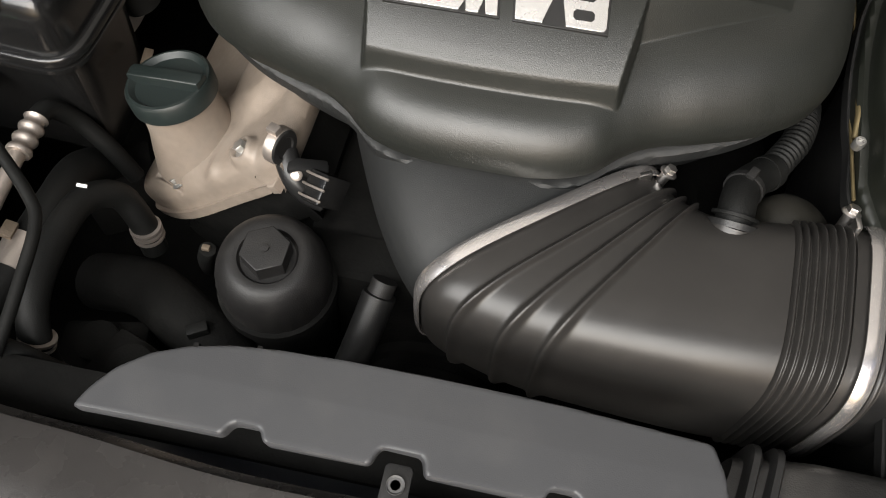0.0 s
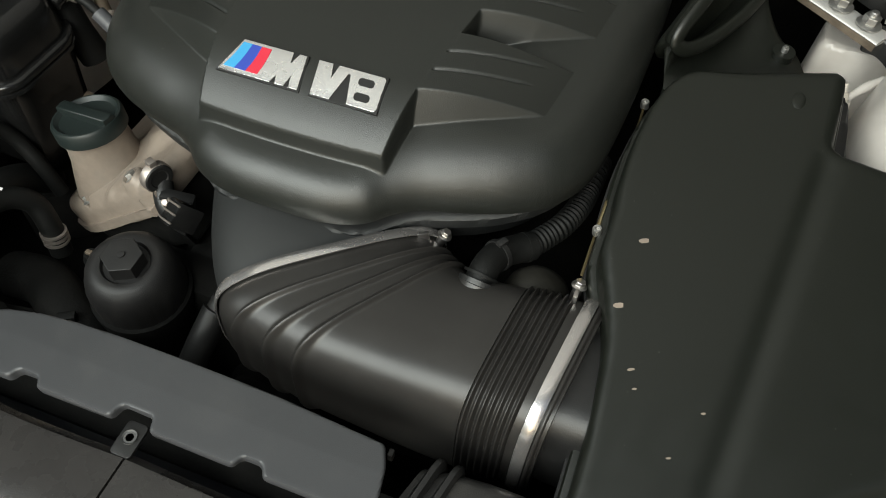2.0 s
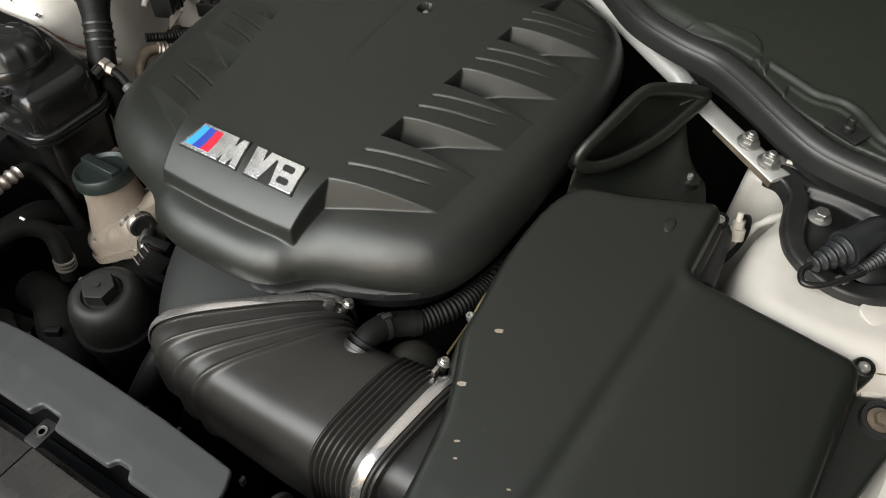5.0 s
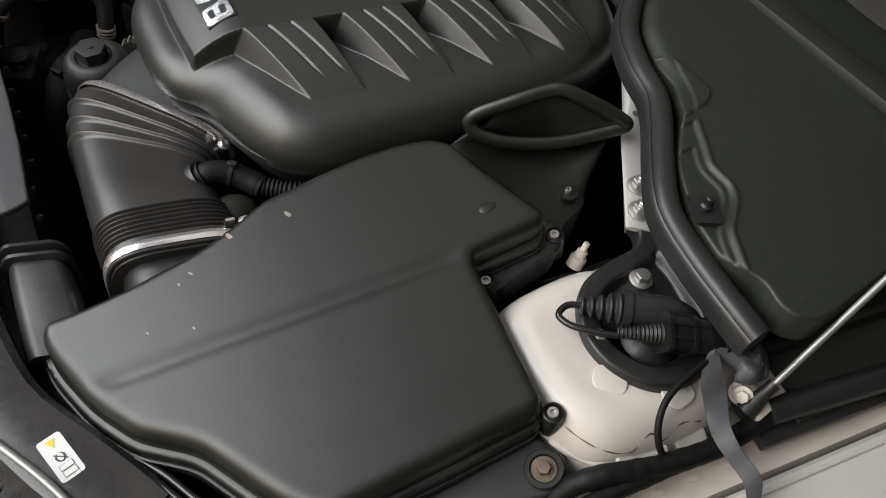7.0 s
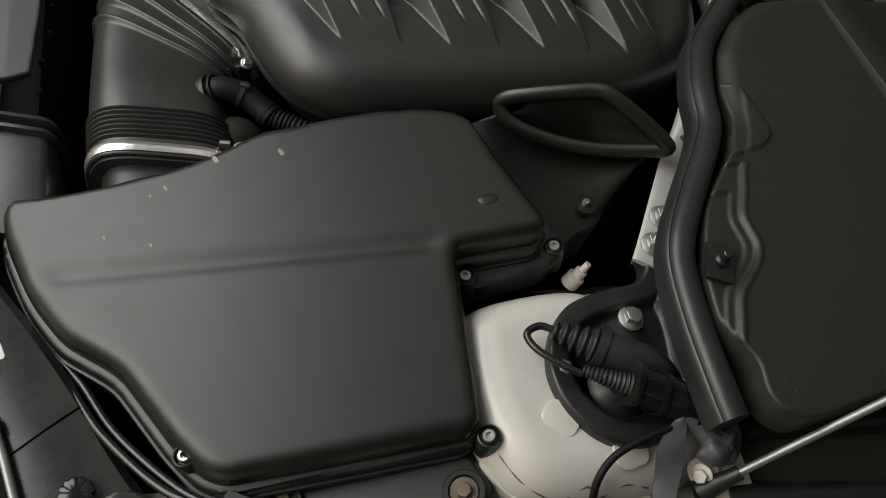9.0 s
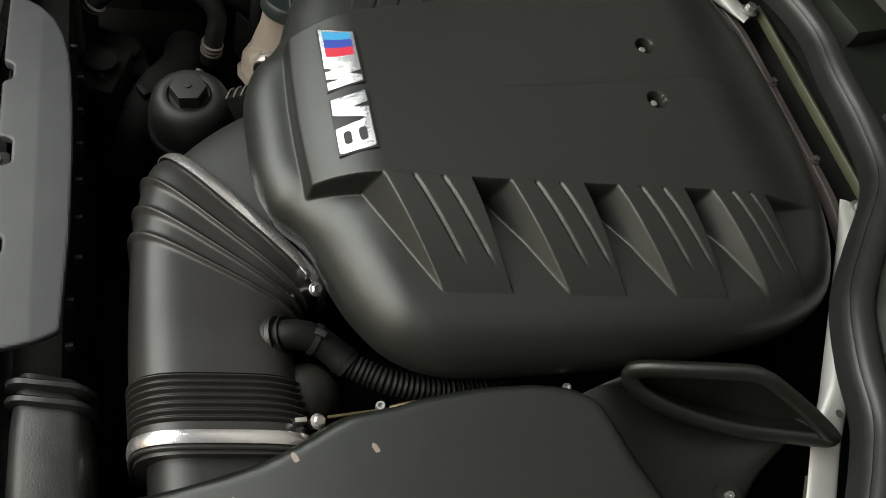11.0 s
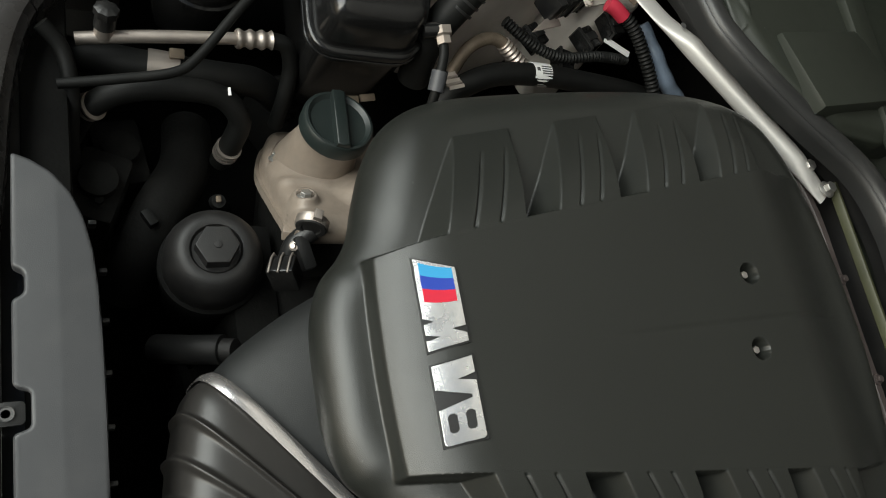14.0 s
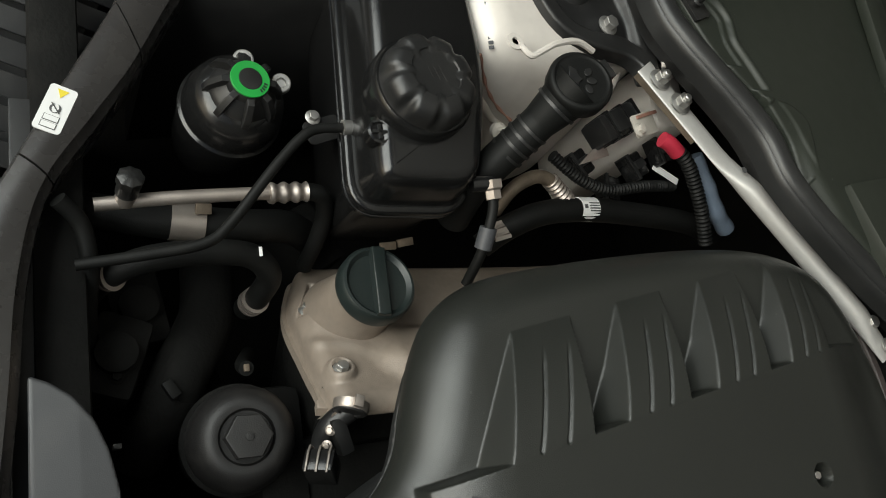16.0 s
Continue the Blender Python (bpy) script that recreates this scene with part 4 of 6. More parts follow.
# ---- wings, strut towers, braces ----
def wing(s):
    w = thing("front_wing", "silver-white painted front wing with a pale crimped inner edge", "wing panel", (s * 0.75, 0.45, 0.5), "front wings")
    rows = []
    for k in range(25):
        y = 0.05 + 0.95 * k / 24
        x = 0.645 + 0.10 * (y - 0.27) + (0.012 if y > 0.4 else 0.012 * (y - 0.27) / 0.13)
        z = 0.80 + 0.10 * (y - 0.30)
        rows.append([Vector((s * (x + a), y, z + b)) for a, b in ((0.026, -0.10), (0.026, -0.004), (0.030, 0.001), (0.04, 0.002), (0.08, -0.002), (0.13, -0.018), (0.17, -0.05), (0.20, -0.11), (0.21, -0.25), (0.20, -0.25),
                                                                   (0.18, -0.11), (0.10, -0.05))])
    part("panel", loft(rows), BODY, w)
    bead = [r[3] for r in rows]
    part("edge_bead", tube([p + Vector((s * -0.004, 0, 0.0005)) for p in bead[::3]], 0.0022, 8), BODY, w)
    part("crease", tube([r[4] + Vector((0, 0, 0.0002)) for r in rows[::3]], 0.0016, 8), BODY, w)
    return w


def rail(s):
    r = thing("wing_rail", "pale painted inner wing rail with pressed edge tabs", "body rail", (s * 0.62, 0.45, 0.7), "wing rails", "structure")
    rows = []
    for k in range(25):
        y = 0.12 + 0.85 * k / 24
        x = 0.645 + 0.10 * (y - 0.27) + 0.012
        z = 0.795 + 0.10 * (y - 0.30)
        rows.append([Vector((s * (x + a), y, z + b)) for a, b in ((-0.10, -0.30), (-0.085, -0.05), (-0.07, -0.03), (-0.03, -0.022), (-0.022, -0.004), (-0.014, 0), (0.02, 0), (0.024, -0.02), (0.024, -0.30))])
    part("rail", loft(rows), WHITE if s > 0 else BLACK, r)
    rows = []
    for k in range(60):
        y = 0.18 + 0.012 * k
        x = 0.645 + 0.10 * (y - 0.27) + 0.003 + 0.0012 * (k % 5 == 0)
        z = 0.797 + 0.10 * (y - 0.30) + 0.0015 * math.sin(k * 0.9) * (k % 3 == 0)
        rows.append([Vector((s * (x + a), y, z + b)) for a, b in ((0, -0.004), (0, 0.0065), (0.0012, 0.0065), (0.0012, -0.004))])
    part("crimped_lip", loft(rows), WHITE, r)
    tabs = None
    for k in range(17):
        y = 0.215 + 0.0365 * k
        x = 0.645 + 0.10 * (y - 0.27) + 0.014
        m = pose(s * x, y, 0.797 + 0.10 * (y - 0.30), 6, 0, -s * 6)
        if tabs is None:
            tabs = part("edge_tab", box(0.0055, 0.011, 0.0012, Matrix(), 0.0005), WHITE, r)
            tabs.matrix_basis = m
        else:
            o = new("edge_tab", tabs.data)
            o.parent, o.matrix_parent_inverse, o.matrix_basis = r, r.matrix_basis.inverted(), m
    return r


for s in (1, -1):
    wing(s)
    rail(s)

TOWER = [(0.476, 0.415), (0.463, 0.50), (0.474, 0.55), (0.490, 0.60), (0.525, 0.645), (0.60, 0.635), (0.645, 0.575), (0.652, 0.49), (0.635, 0.425), (0.58, 0.398), (0.52, 0.395)]


def tower(s):
    t = thing("strut_tower", "pale beige-white painted suspension strut tower with soft sealant seams", "strut tower", (s * 0.565, 0.51, 0.6), "strut towers", "structure")
    o = ccw([(s * p.x, p.y) for p in curve([(x, y, 0) for x, y in TOWER], 5, True)])
    part("dome", moulded(o, lambda x, y, d: 0.866 - shoulder(d, 0.036) - 0.06 * np.clip(np.abs(x) - 0.60, 0, 1), 0.004, 0.22, -0.03), WHITE, t)
    wall = ccw(softened([(s * 0.426, 0.648), (s * 0.470, 0.640), (s * 0.520, 0.655), (s * 0.520, 0.705), (s * 0.432, 0.705)], 0.012))
    part("rear_wall", moulded(wall, lambda x, y, d: 0.822 - shoulder(d, 0.008), 0.004, 0.20, -0.01), WHITE, t)
    return t


PLATE = [(0.450, 0.580), (0.458, 0.600), (0.50, 0.604), (0.56, 0.600), (0.60, 0.582), (0.615, 0.553), (0.621, 0.526), (0.617, 0.502), (0.604, 0.482), (0.583, 0.467), (0.564, 0.461), (0.545, 0.461), (0.524, 0.468),
         (0.506, 0.480), (0.493, 0.496), (0.485, 0.520), (0.481, 0.545), (0.478, 0.566), (0.466, 0.579)]


def brace(s):
    b = thing("strut_brace", "silver-grey painted tubular strut brace bolted to the tower", "strut brace", (s * 0.3, 0.7, 0.88), "strut braces")
    a, e = Vector((s * 0.457, 0.585, 0.886)), Vector((s * 0.135, 0.802, 0.908))
    d = (e - a).normalized()
    side = d.cross(Vector((0, 0, 1))).normalized()
    up = side.cross(d)
    rings = []
    for k in range(31):
        f = -0.025 + 1.025 * k / 30
        flat = max(0, min(1, (0.42 - f) / 0.14)) + max(0, (f - 0.86) / 0.14)
        w, h = 0.0112 + 0.0022 * min(1, flat * 1.2), 0.0110 - 0.0080 * min(1, flat * 1.2)
        inward = side * (-s * 0.0030 * min(1, max(0, f) / 0.3))
        lift = -0.004 * min(1, flat * 1.2)
        rings.append([a.lerp(e, f) + inward + side * (w * math.copysign(abs(math.cos(q)) ** 0.7, math.cos(q))) + up * (h * math.sin(q) + lift) for q in (math.tau * j / 20 for j in range(20))])
    part("bar", loft(rings), BRACE, b)
    # Edge of the same painted bar; the brown stands in for its shade.
    lip = [[a.lerp(e, f) + side * (-s * u) + up * v for u, v in ((0.0105, -0.004), (0.0112, -0.006), (0.0112, -0.014), (0.0100, -0.014), (0.0092, -0.006), (0.0088, -0.004))] for f in (-0.022, 0.05, 0.12, 0.19, 0.22)]
    part("side_lip", loft(lip), RUST, b, "underside flange of the bar, its shade put into a dull brown")
    for f in (0.03, 0.115):
        bolt(b, a.lerp(e, f) + up * 0.0, up, 0.0165, ZINC, stud=0.014)
    for f in (0.90, 0.985):
        bolt(b, a.lerp(e, f) + side * s * 0.002 + up * 0.001, up, 0.0135, ZINC)
    part("hole", lathe([(0.0035, 0), (0.0035, 0.0006), (0.001, 0.0006)], aim(a.lerp(e, 0.36) + up * 0.0106 - side * s * 0.004, up), 14), INK, b)
    # forked black foot round the strut top
    foot = thing("strut_top_plate", "black pressed steel plate round the strut top", "bracket", (s * 0.567, 0.517, 0.866), "strut top plates")
    rim = ccw([(s * p.x, p.y) for p in curve([(x, y, 0) for x, y in PLATE], 4, True)])

    def pressed(x, y, d):
        ax = np.abs(x)
        floor = 0.012 * smooth(0.017, 0.026, d)
        hump = 0.009 * np.exp(-(np.hypot(ax - 0.517, y - 0.556) / 0.020) ** 2)
        return 0.878 + 0.005 * (1 - smooth(0.445, 0.485, ax)) + 0.10 * np.clip(y - 0.56, 0, 1) - floor * smooth(0.452, 0.49, ax) + hump - shoulder(d, 0.0035)
    part("plate", moulded(rim, pressed, 0.002, 0.016), BLACK, foot, sharp=60)
    part("strut_mount", lathe([(0.028, -0.01), (0.028, -0.004), (0.024, 0.001), (0.014, 0.008), (0.012, 0.016), (0.006, 0.016), (0.001, 0.016)], Matrix.Translation((s * 0.567, 0.520, 0.868)), 32), RUBBER, foot)
    bolt(foot, (s * 0.513, 0.548, 0.876), (0, 0, 1), 0.0155, ZINC)
    bolt(foot, (s * 0.549, 0.474, 0.870), (0, 0, 1), 0.013, ZINC)
    return b


for s in (1, -1):
    tower(s)
    brace(s)

# ---- cowl: rubber seal and covers ----
SEAL = [(0.625, 0.568, 0.925), (0.596, 0.566, 0.928), (0.543, 0.567, 0.930), (0.495, 0.573, 0.932), (0.464, 0.585, 0.936), (0.424, 0.611, 0.940), (0.392, 0.634, 0.942), (0.357, 0.655, 0.943), (0.310, 0.667, 0.944), (0.255, 0.692, 0.945), (0.205, 0.737, 0.946),
        (0.140, 0.795, 0.950), (0.070, 0.815, 0.950), (0, 0.820, 0.950)]
line = curve([*SEAL, *[(-x, y + (0.014 if x < 0.3 else 0), z) for x, y, z in SEAL[-2::-1]]], 6)
seal = thing("cowl_seal", "thick black rubber weather seal along the cowl edge", "rubber seal", (0, 0.8, 0.93))
rings, lips = [], []
for i, p in enumerate(line):
    d = (line[min(i + 1, len(line) - 1)] - line[max(i - 1, 0)])
    d.z = 0
    side = Vector((d.y, -d.x, 0)).normalized() * (1 if d.x < 0 else 1)
    up = Vector((0, 0, 1))
    prof = [(0.0135, -0.018), (0.0147, -0.006), (0.0140, 0.002), (0.0118, 0.0075), (0.0082, 0.0106), (0.004, 0.0120), (-0.001, 0.0120), (-0.0055, 0.0100), (-0.0084, 0.0068), (-0.0094, 0.0042), (-0.0104, 0.0046), (-0.0124, 0.0026), (-0.0132, -0.004), (-0.0130, -0.018)]
    rings.append([p + side * a + up * b for a, b in prof])
    lips.append([p + side * a + up * b for a, b in ((0.012, -0.014), (0.014, -0.014), (0.019, -0.05), (0.017, -0.05))])
part("bulb", loft(rings), RUBBER, seal, sharp=50)
part("lip", loft(lips), BLACK, seal)


RIDGE = [(0.36, 0.700), (0.392, 0.678), (0.409, 0.665), (0.437, 0.652), (0.460, 0.641), (0.474, 0.641), (0.489, 0.642), (0.505, 0.634), (0.519, 0.619), (0.533, 0.605), (0.555, 0.595), (0.576, 0.586), (0.600, 0.575)]
BLISTER = [(0.397, 0.672), (0.394, 0.690), (0.386, 0.704), (0.375, 0.713), (0.355, 0.712), (0.336, 0.708), (0.318, 0.704), (0.340, 0.696), (0.372, 0.686), (0.397, 0.672)]


def to_line(x, y, pts):
    """Distance to a smooth line; positive on its right-hand side."""
    c = curve([(p[0], p[1], 0) for p in pts], 5)
    best, side = np.full(np.shape(x), 9.0), np.ones(np.shape(x))
    for a, b in zip(c, c[1:]):
        ex, ey = b.x - a.x, b.y - a.y
        k = np.clip(((x - a.x) * ex + (y - a.y) * ey) / (ex * ex + ey * ey), 0, 1)
        dist = np.hypot(x - a.x - k * ex, y - a.y - k * ey)
        turn = np.where(ex * (y - a.y) - ey * (x - a.x) < 0, 1.0, -1.0)
        side = np.where(dist < best, turn, side)
        best = np.minimum(best, dist)
    return best * side


def cowl(s):
    c = thing("cowl_cover", "large dark grey plastic cowl cover with stepped ribs", "cowl cover", (s * 0.42, 0.8, 0.9), "cowl covers")
    o = [(0.19, 0.790), (0.222, 0.737), (0.264, 0.706), (0.315, 0.688), (0.352, 0.683), (0.394, 0.660), (0.422, 0.634), (0.446, 0.615), (0.465, 0.605), (0.509, 0.587), (0.548, 0.582), (0.575, 0.590), (0.589, 0.597), (0.612, 0.593), (0.627, 0.599),
         (0.638, 0.616), (0.637, 0.633), (0.628, 0.696), (0.617, 0.753), (0.61, 1.02), (0.18, 1.02), (0.18, 0.86)]
    o = ccw([(s * x, y) for x, y in o])

    def h(x, y, d):
        ax = np.abs(x)
        z = 0.953 - 0.03 * (ax - 0.40)
        step = to_line(ax, y, RIDGE)
        on = smooth(0.405, 0.409, ax) * (1 - smooth(0.57, 0.59, ax))
        z = z - (0.0038 * smooth(0, 0.003, step) + 0.0030 * smooth(0.0085, 0.0105, step) * smooth(0.433, 0.436, ax)) * on - shoulder(d, 0.003)
        z += 0.0016 * np.exp(-((step + 0.0022) / 0.0022) ** 2) * on
        z += 0.0024 * smooth(0, 0.004, -to_line(ax, y, BLISTER)) - 0.010 * np.exp(-(d / 0.009) ** 2) * (1 - smooth(0.30, 0.40, ax))
        return z
    part("cover", moulded(ccw(softened(o, 0.008)), h, 0.0015, 0.03), COWL, c, sharp=75)
    part("cross_rib", box(0.40, 0.036, 0.014, pose(s * 0.36, 0.893, 0.958, 0, 0, s * 4), 0.004), COWL, c)
    m = pose(s * 0.502, 0.601, 0.9475)
    if s < 0:
        ear = part("fixing_ear", moulded(ccw(softened([(-0.215, 0.802), (-0.182, 0.808), (-0.174, 0.820), (-0.179, 0.836), (-0.215, 0.848)], 0.010)), lambda x, y, d: 0.936 - shoulder(d, 0.002), 0.003, 0.004), COWL, c)
        bolt(ear, (-0.187, 0.822, 0.936), (0, 0, 1), 0.010, BLACK)
        part("end_box", box(0.10, 0.15, 0.05, pose(-0.262, 0.815, 0.944, 0, -6, 8), 0.006), COWL, c)
    clip = part("clip_plate", prism(rounded(0.036, 0.024, 0.002), 0.004, m @ pose(0, 0, 0, 0, 0, -s * 24), 0.0005), BLACK, c)
    part("clip_stud", lathe([(0.006, 0), (0.0065, 0.004), (0.0045, 0.006), (0.0045, 0.013), (0.0035, 0.014), (0.001, 0.014)], m, 18), BLACK, clip)
    return c


for s in (1, -1):
    cowl(s)
for s in (1, -1):
    end = thing("cowl_end_tray", "black plastic tray at the end of the cowl by the wing", "tray", (s * 0.66, 0.8, 0.84), "cowl end trays")
    part("tray", box(0.11, 0.40, 0.02, pose(s * 0.655, 0.815, 0.858, 3, s * 6, -s * 6), 0.004), COWL, end)
    part("drain_rib", box(0.012, 0.38, 0.03, pose(s * 0.640, 0.805, 0.872, 3, 0, -s * 6), 0.004), BLACK, end)
mid_cowl = thing("cowl_tray", "black plastic tray and ducts in the middle of the cowl", "cowl tray", (0, 0.95, 0.85))
part("tray", box(0.46, 0.18, 0.03, pose(0, 0.95, 0.89), 0.008), COWL, mid_cowl)
part("ledge", box(1.26, 0.16, 0.03, pose(0, 0.93, 0.865), 0.008), BLACK, mid_cowl)
part("duct", box(0.12, 0.08, 0.05, pose(-0.16, 0.955, 0.905, 0, 0, 12), 0.01), COWL, mid_cowl)

knob = thing("cowl_plug", "round black plug with a paler ring in the cowl tray", "plug", (0.045, 0.935, 0.905))
part("flange", lathe([(0.026, 0.0), (0.026, 0.006), (0.022, 0.009), (0.016, 0.008), (0.014, 0.004), (0.001, 0.004)], aim((0.045, 0.937, 0.907), (0.25, -0.5, 0.85)), 32), FOAM, knob, "paler flanged ring")
part("stem", lathe([(0.009, -0.002), (0.009, 0.014), (0.007, 0.016), (0.001, 0.016)], aim((0.045, 0.937, 0.907), (0.25, -0.5, 0.85)), 20), RUBBER, knob)
part("seat", lathe([(0.036, -0.02), (0.036, 0.0), (0.030, 0.002), (0.001, 0.002)], aim((0.045, 0.937, 0.907), (0.25, -0.5, 0.85)), 32), COWL, knob)

flange = thing("cowl_flange", "dull primer-coloured body flange below the cowl seal", "body flange", (0, 0.80, 0.88), kind="structure")
rows = []
for k in range(21):
    x = -0.20 + 0.02 * k
    y = 0.788 - 0.35 * max(0, abs(x) - 0.11) ** 1.2
    rows.append([Vector((x, y + a, b)) for a, b in ((0.0, 0.884), (0.0, 0.893), (0.0015, 0.895), (0.004, 0.8955), (0.008, 0.896), (0.0095, 0.894), (0.010, 0.884), (0.004, 0.880))])
part("lip", loft(rows), PRIMER, flange)
rows = [[Vector((-0.15 + 0.015 * k, 0.8125 + a, b)) for a, b in ((0.004, 0.901), (0.004, 0.909), (0.0055, 0.911), (0.0085, 0.911), (0.010, 0.901), (0.007, 0.899))] for k in range(21)]
part("waxed_edge", loft(rows), OLDWAX, flange, "yellowed wax along the flange edge")
for x in (-0.04, 0.07):
    bolt(flange, (x, 0.793, 0.896), (0, 0, 1), 0.008, PRIMER)

strut = thing("gas_strut", "thin silver gas strut with a black ball joint holding the hood", "gas strut", (0.657, 0.572, 0.872))
S1 = Vector((0.60, 0.86, 1.15))
S0 = Vector((0.657, 0.577, 0.878)) - 0.07 * (S1 - Vector((0.657, 0.577, 0.878)))
part("ball_joint", tube([S0.lerp(S1, 0.012), S0.lerp(S1, 0.03), S0.lerp(S1, 0.06), S0.lerp(S1, 0.095)], lambda q: 0.0100 - 0.0040 * min(1, q / 0.026), 14, 4), BLACK, strut)
part("rod", tube([S0.lerp(S1, 0.09), S0.lerp(S1, 0.56)], 0.0032, 12, 2), STRUTROD, strut)
part("cylinder", tube([S0.lerp(S1, 0.555), S0.lerp(S1, 0.56), S0.lerp(S1, 1.15)], 0.0085, 16, 3), BLACK, strut)
hood = thing("raised_hood", "raised silver-white hood panel with a grey felt lining", "hood", (0, 0.98, 1.0))
part("skin", box(1.32, 1.20, 0.03, Matrix.Translation((0, 1.02, 1.02)) @ pose(0, 0, 0, -46, 0, 0) @ Matrix.Translation((0, -0.60, 0)), 0.01), BODY, hood)
part("lining", box(1.22, 1.12, 0.012, Matrix.Translation((0, 1.02, 1.02)) @ pose(0, 0, 0, -46, 0, 0) @ Matrix.Translation((0, -0.60, -0.024)), 0.004), HOODPAINT, hood)


# ---- passenger side: coolant tank, reservoirs, pipes ----
TANK = [(-0.62, 0.276), (-0.326, 0.257), (-0.326, 0.380), (-0.40, 0.402), (-0.47, 0.414), (-0.62, 0.404)]
tank = thing("coolant_tank", "black glossy plastic coolant tank with a moulded seam", "coolant tank", (-0.45, 0.33, 0.68))
tk = ccw(softened(TANK, 0.036, 7))


def tank_rings(steps):
    return [[Vector((x, y, z - (0.035 * (x + 0.42) if z > 0.81 else 0))) for x, y in (grown(tk, g) if g else tk)] for g, z in steps]


part("upper_shell", loft(tank_rings([(-0.007, 0.795), (-0.009, 0.822), (-0.0105, 0.834), (-0.0135, 0.843), (-0.0180, 0.849), (-0.0235, 0.8515), (-0.0265, 0.852)])), TANKPLASTIC, tank, sharp=60)
part("seam", loft(tank_rings([(-0.006, 0.785), (0.0, 0.786), (0.0, 0.790), (-0.0025, 0.791), (-0.0025, 0.7925), (0.0, 0.7935), (0.0, 0.799), (-0.0015, 0.801), (-0.006, 0.8015)])), TANKPLASTIC, tank, sharp=60)
part("lower_shell", loft(tank_rings([(-0.022, 0.66), (-0.012, 0.70), (-0.007, 0.786)])), TANKPLASTIC, tank)
CT = Matrix.Translation((-0.424, 0.319, 0.856))
part("collar", lathe([(0.050, -0.02), (0.050, 0.004), (0.047, 0.008), (0.001, 0.008)], CT, 40), TANKPLASTIC, tank)
tcap = part("screw_cap", lathe([(0.0455, 0.002), (0.0455, 0.007), (0.0445, 0.009), (0.0445, 0.018), (0.0425, 0.024), (0.038, 0.029), (0.032, 0.031), (0.0245, 0.0315), (0.0235, 0.0300), (0.020, 0.0298), (0.001, 0.0298)], CT, 128,
                               wobble=lambda a, z: 1 - (0.17 * max(0, math.cos(8 * a) - 0.15) ** 1.2 * min(1, (z - 0.009) / 0.012) if 0.009 < z < 0.0312 else 0)), BLACK, tank, "black fluted screw cap", sharp=50)
bm = bmesh.new()
for k in range(3):
    box(0.016 - 0.003 * k, 0.0016, 0.0008, CT @ Matrix.Translation((0, 0.007 - 0.006 * k, 0.0298)) @ pose(0, 0, 0, 0, 0, 20), 0, bm)
part("cap_marking", bm, HEXCAP, tcap)
plugm = Matrix.Translation((-0.383, 0.275, 0.846))
part("bleed_screw", lathe([(0.011, -0.01), (0.011, 0.002), (0.009, 0.003), (0.009, 0.0015), (0.001, 0.0015)], plugm, 20), TANKPLASTIC, tank)
bm = box(0.014, 0.003, 0.003, plugm @ Matrix.Translation((0, 0, 0.002)), 0.0006)
box(0.003, 0.014, 0.003, plugm @ Matrix.Translation((0, 0, 0.002)), 0.0006, bm)
part("screw_cross", bm, BLACK, tank)
part("nozzle", tube([(-0.345, 0.372, 0.828), (-0.345, 0.388, 0.832), (-0.342, 0.396, 0.832)], 0.008, 14, 4), TANKPLASTIC, tank)
for k in range(4):
    part("moulded_mark", box(0.010, 0.0025, 0.0008, pose(-0.50 - 0.006 * (k % 2), 0.30 + 0.016 * k, 0.8525, 0, 0, 80), 0), BLACK, tank)

line1 = thing("coolant_line", "thin dark coolant line with a bright fitting and grey sleeve", "hose", (-0.33, 0.39, 0.80))
part("fitting", lathe([(0.0105, -0.006), (0.0105, 0.002), (0.008, 0.004), (0.008, 0.012), (0.001, 0.012)], aim((-0.342, 0.392, 0.832), (0.8, 0.1, -0.2)), 6), PIPE, line1)
part("line", tube([(-0.338, 0.392, 0.831), (-0.322, 0.393, 0.825), (-0.300, 0.388, 0.815), (-0.283, 0.385, 0.80), (-0.265, 0.383, 0.77)], 0.0052, 12), HOSE, line1)
part("sleeve", tube([(-0.306, 0.389, 0.818), (-0.289, 0.386, 0.806)], 0.0085, 14, 3), TAPE, line1)

steer = thing("fluid_reservoir", "round black fluid reservoir with a finned cap and green ring", "reservoir", (-0.445, 0.177, 0.66))
PS = aim((-0.449, 0.179, 0.785), (0.05, 0.03, 1))
part("body", lathe([(0.036, -0.13), (0.043, -0.10), (0.0465, -0.06), (0.0465, -0.050), (0.049, -0.048), (0.049, -0.043), (0.0465, -0.041), (0.0460, -0.028), (0.0425, -0.016), (0.036, -0.007), (0.030, -0.003), (0.026, -0.002), (0.001, -0.002)], PS, 48), GLOSS, steer)
scap = part("cap", lathe([(0.031, -0.010), (0.031, -0.004), (0.027, 0.002), (0.019, 0.010), (0.0182, 0.018), (0.0176, 0.0188), (0.016, 0.019), (0.001, 0.019)], PS, 40), BLACK, steer)
for k in range(8):
    a = math.tau * (k + 0.3) / 8
    part("fin", prism([(0.015, -0.004), (0.035, -0.008), (0.0362, -0.005), (0.034, 0.004), (0.024, 0.0165), (0.015, 0.018)], 0.0062, PS @ pose(0, 0, 0, 0, 0, math.degrees(a)) @ pose(0, -0.0031, 0, 90, 0, 0), 0.0008), BLACK, scap)
part("green_ring", lathe([(0.0100, 0.0182), (0.0176, 0.0182), (0.0176, 0.0202), (0.0172, 0.0207), (0.0104, 0.0207), (0.0100, 0.0200)], PS, 40), GREEN, scap, "green plastic ring")
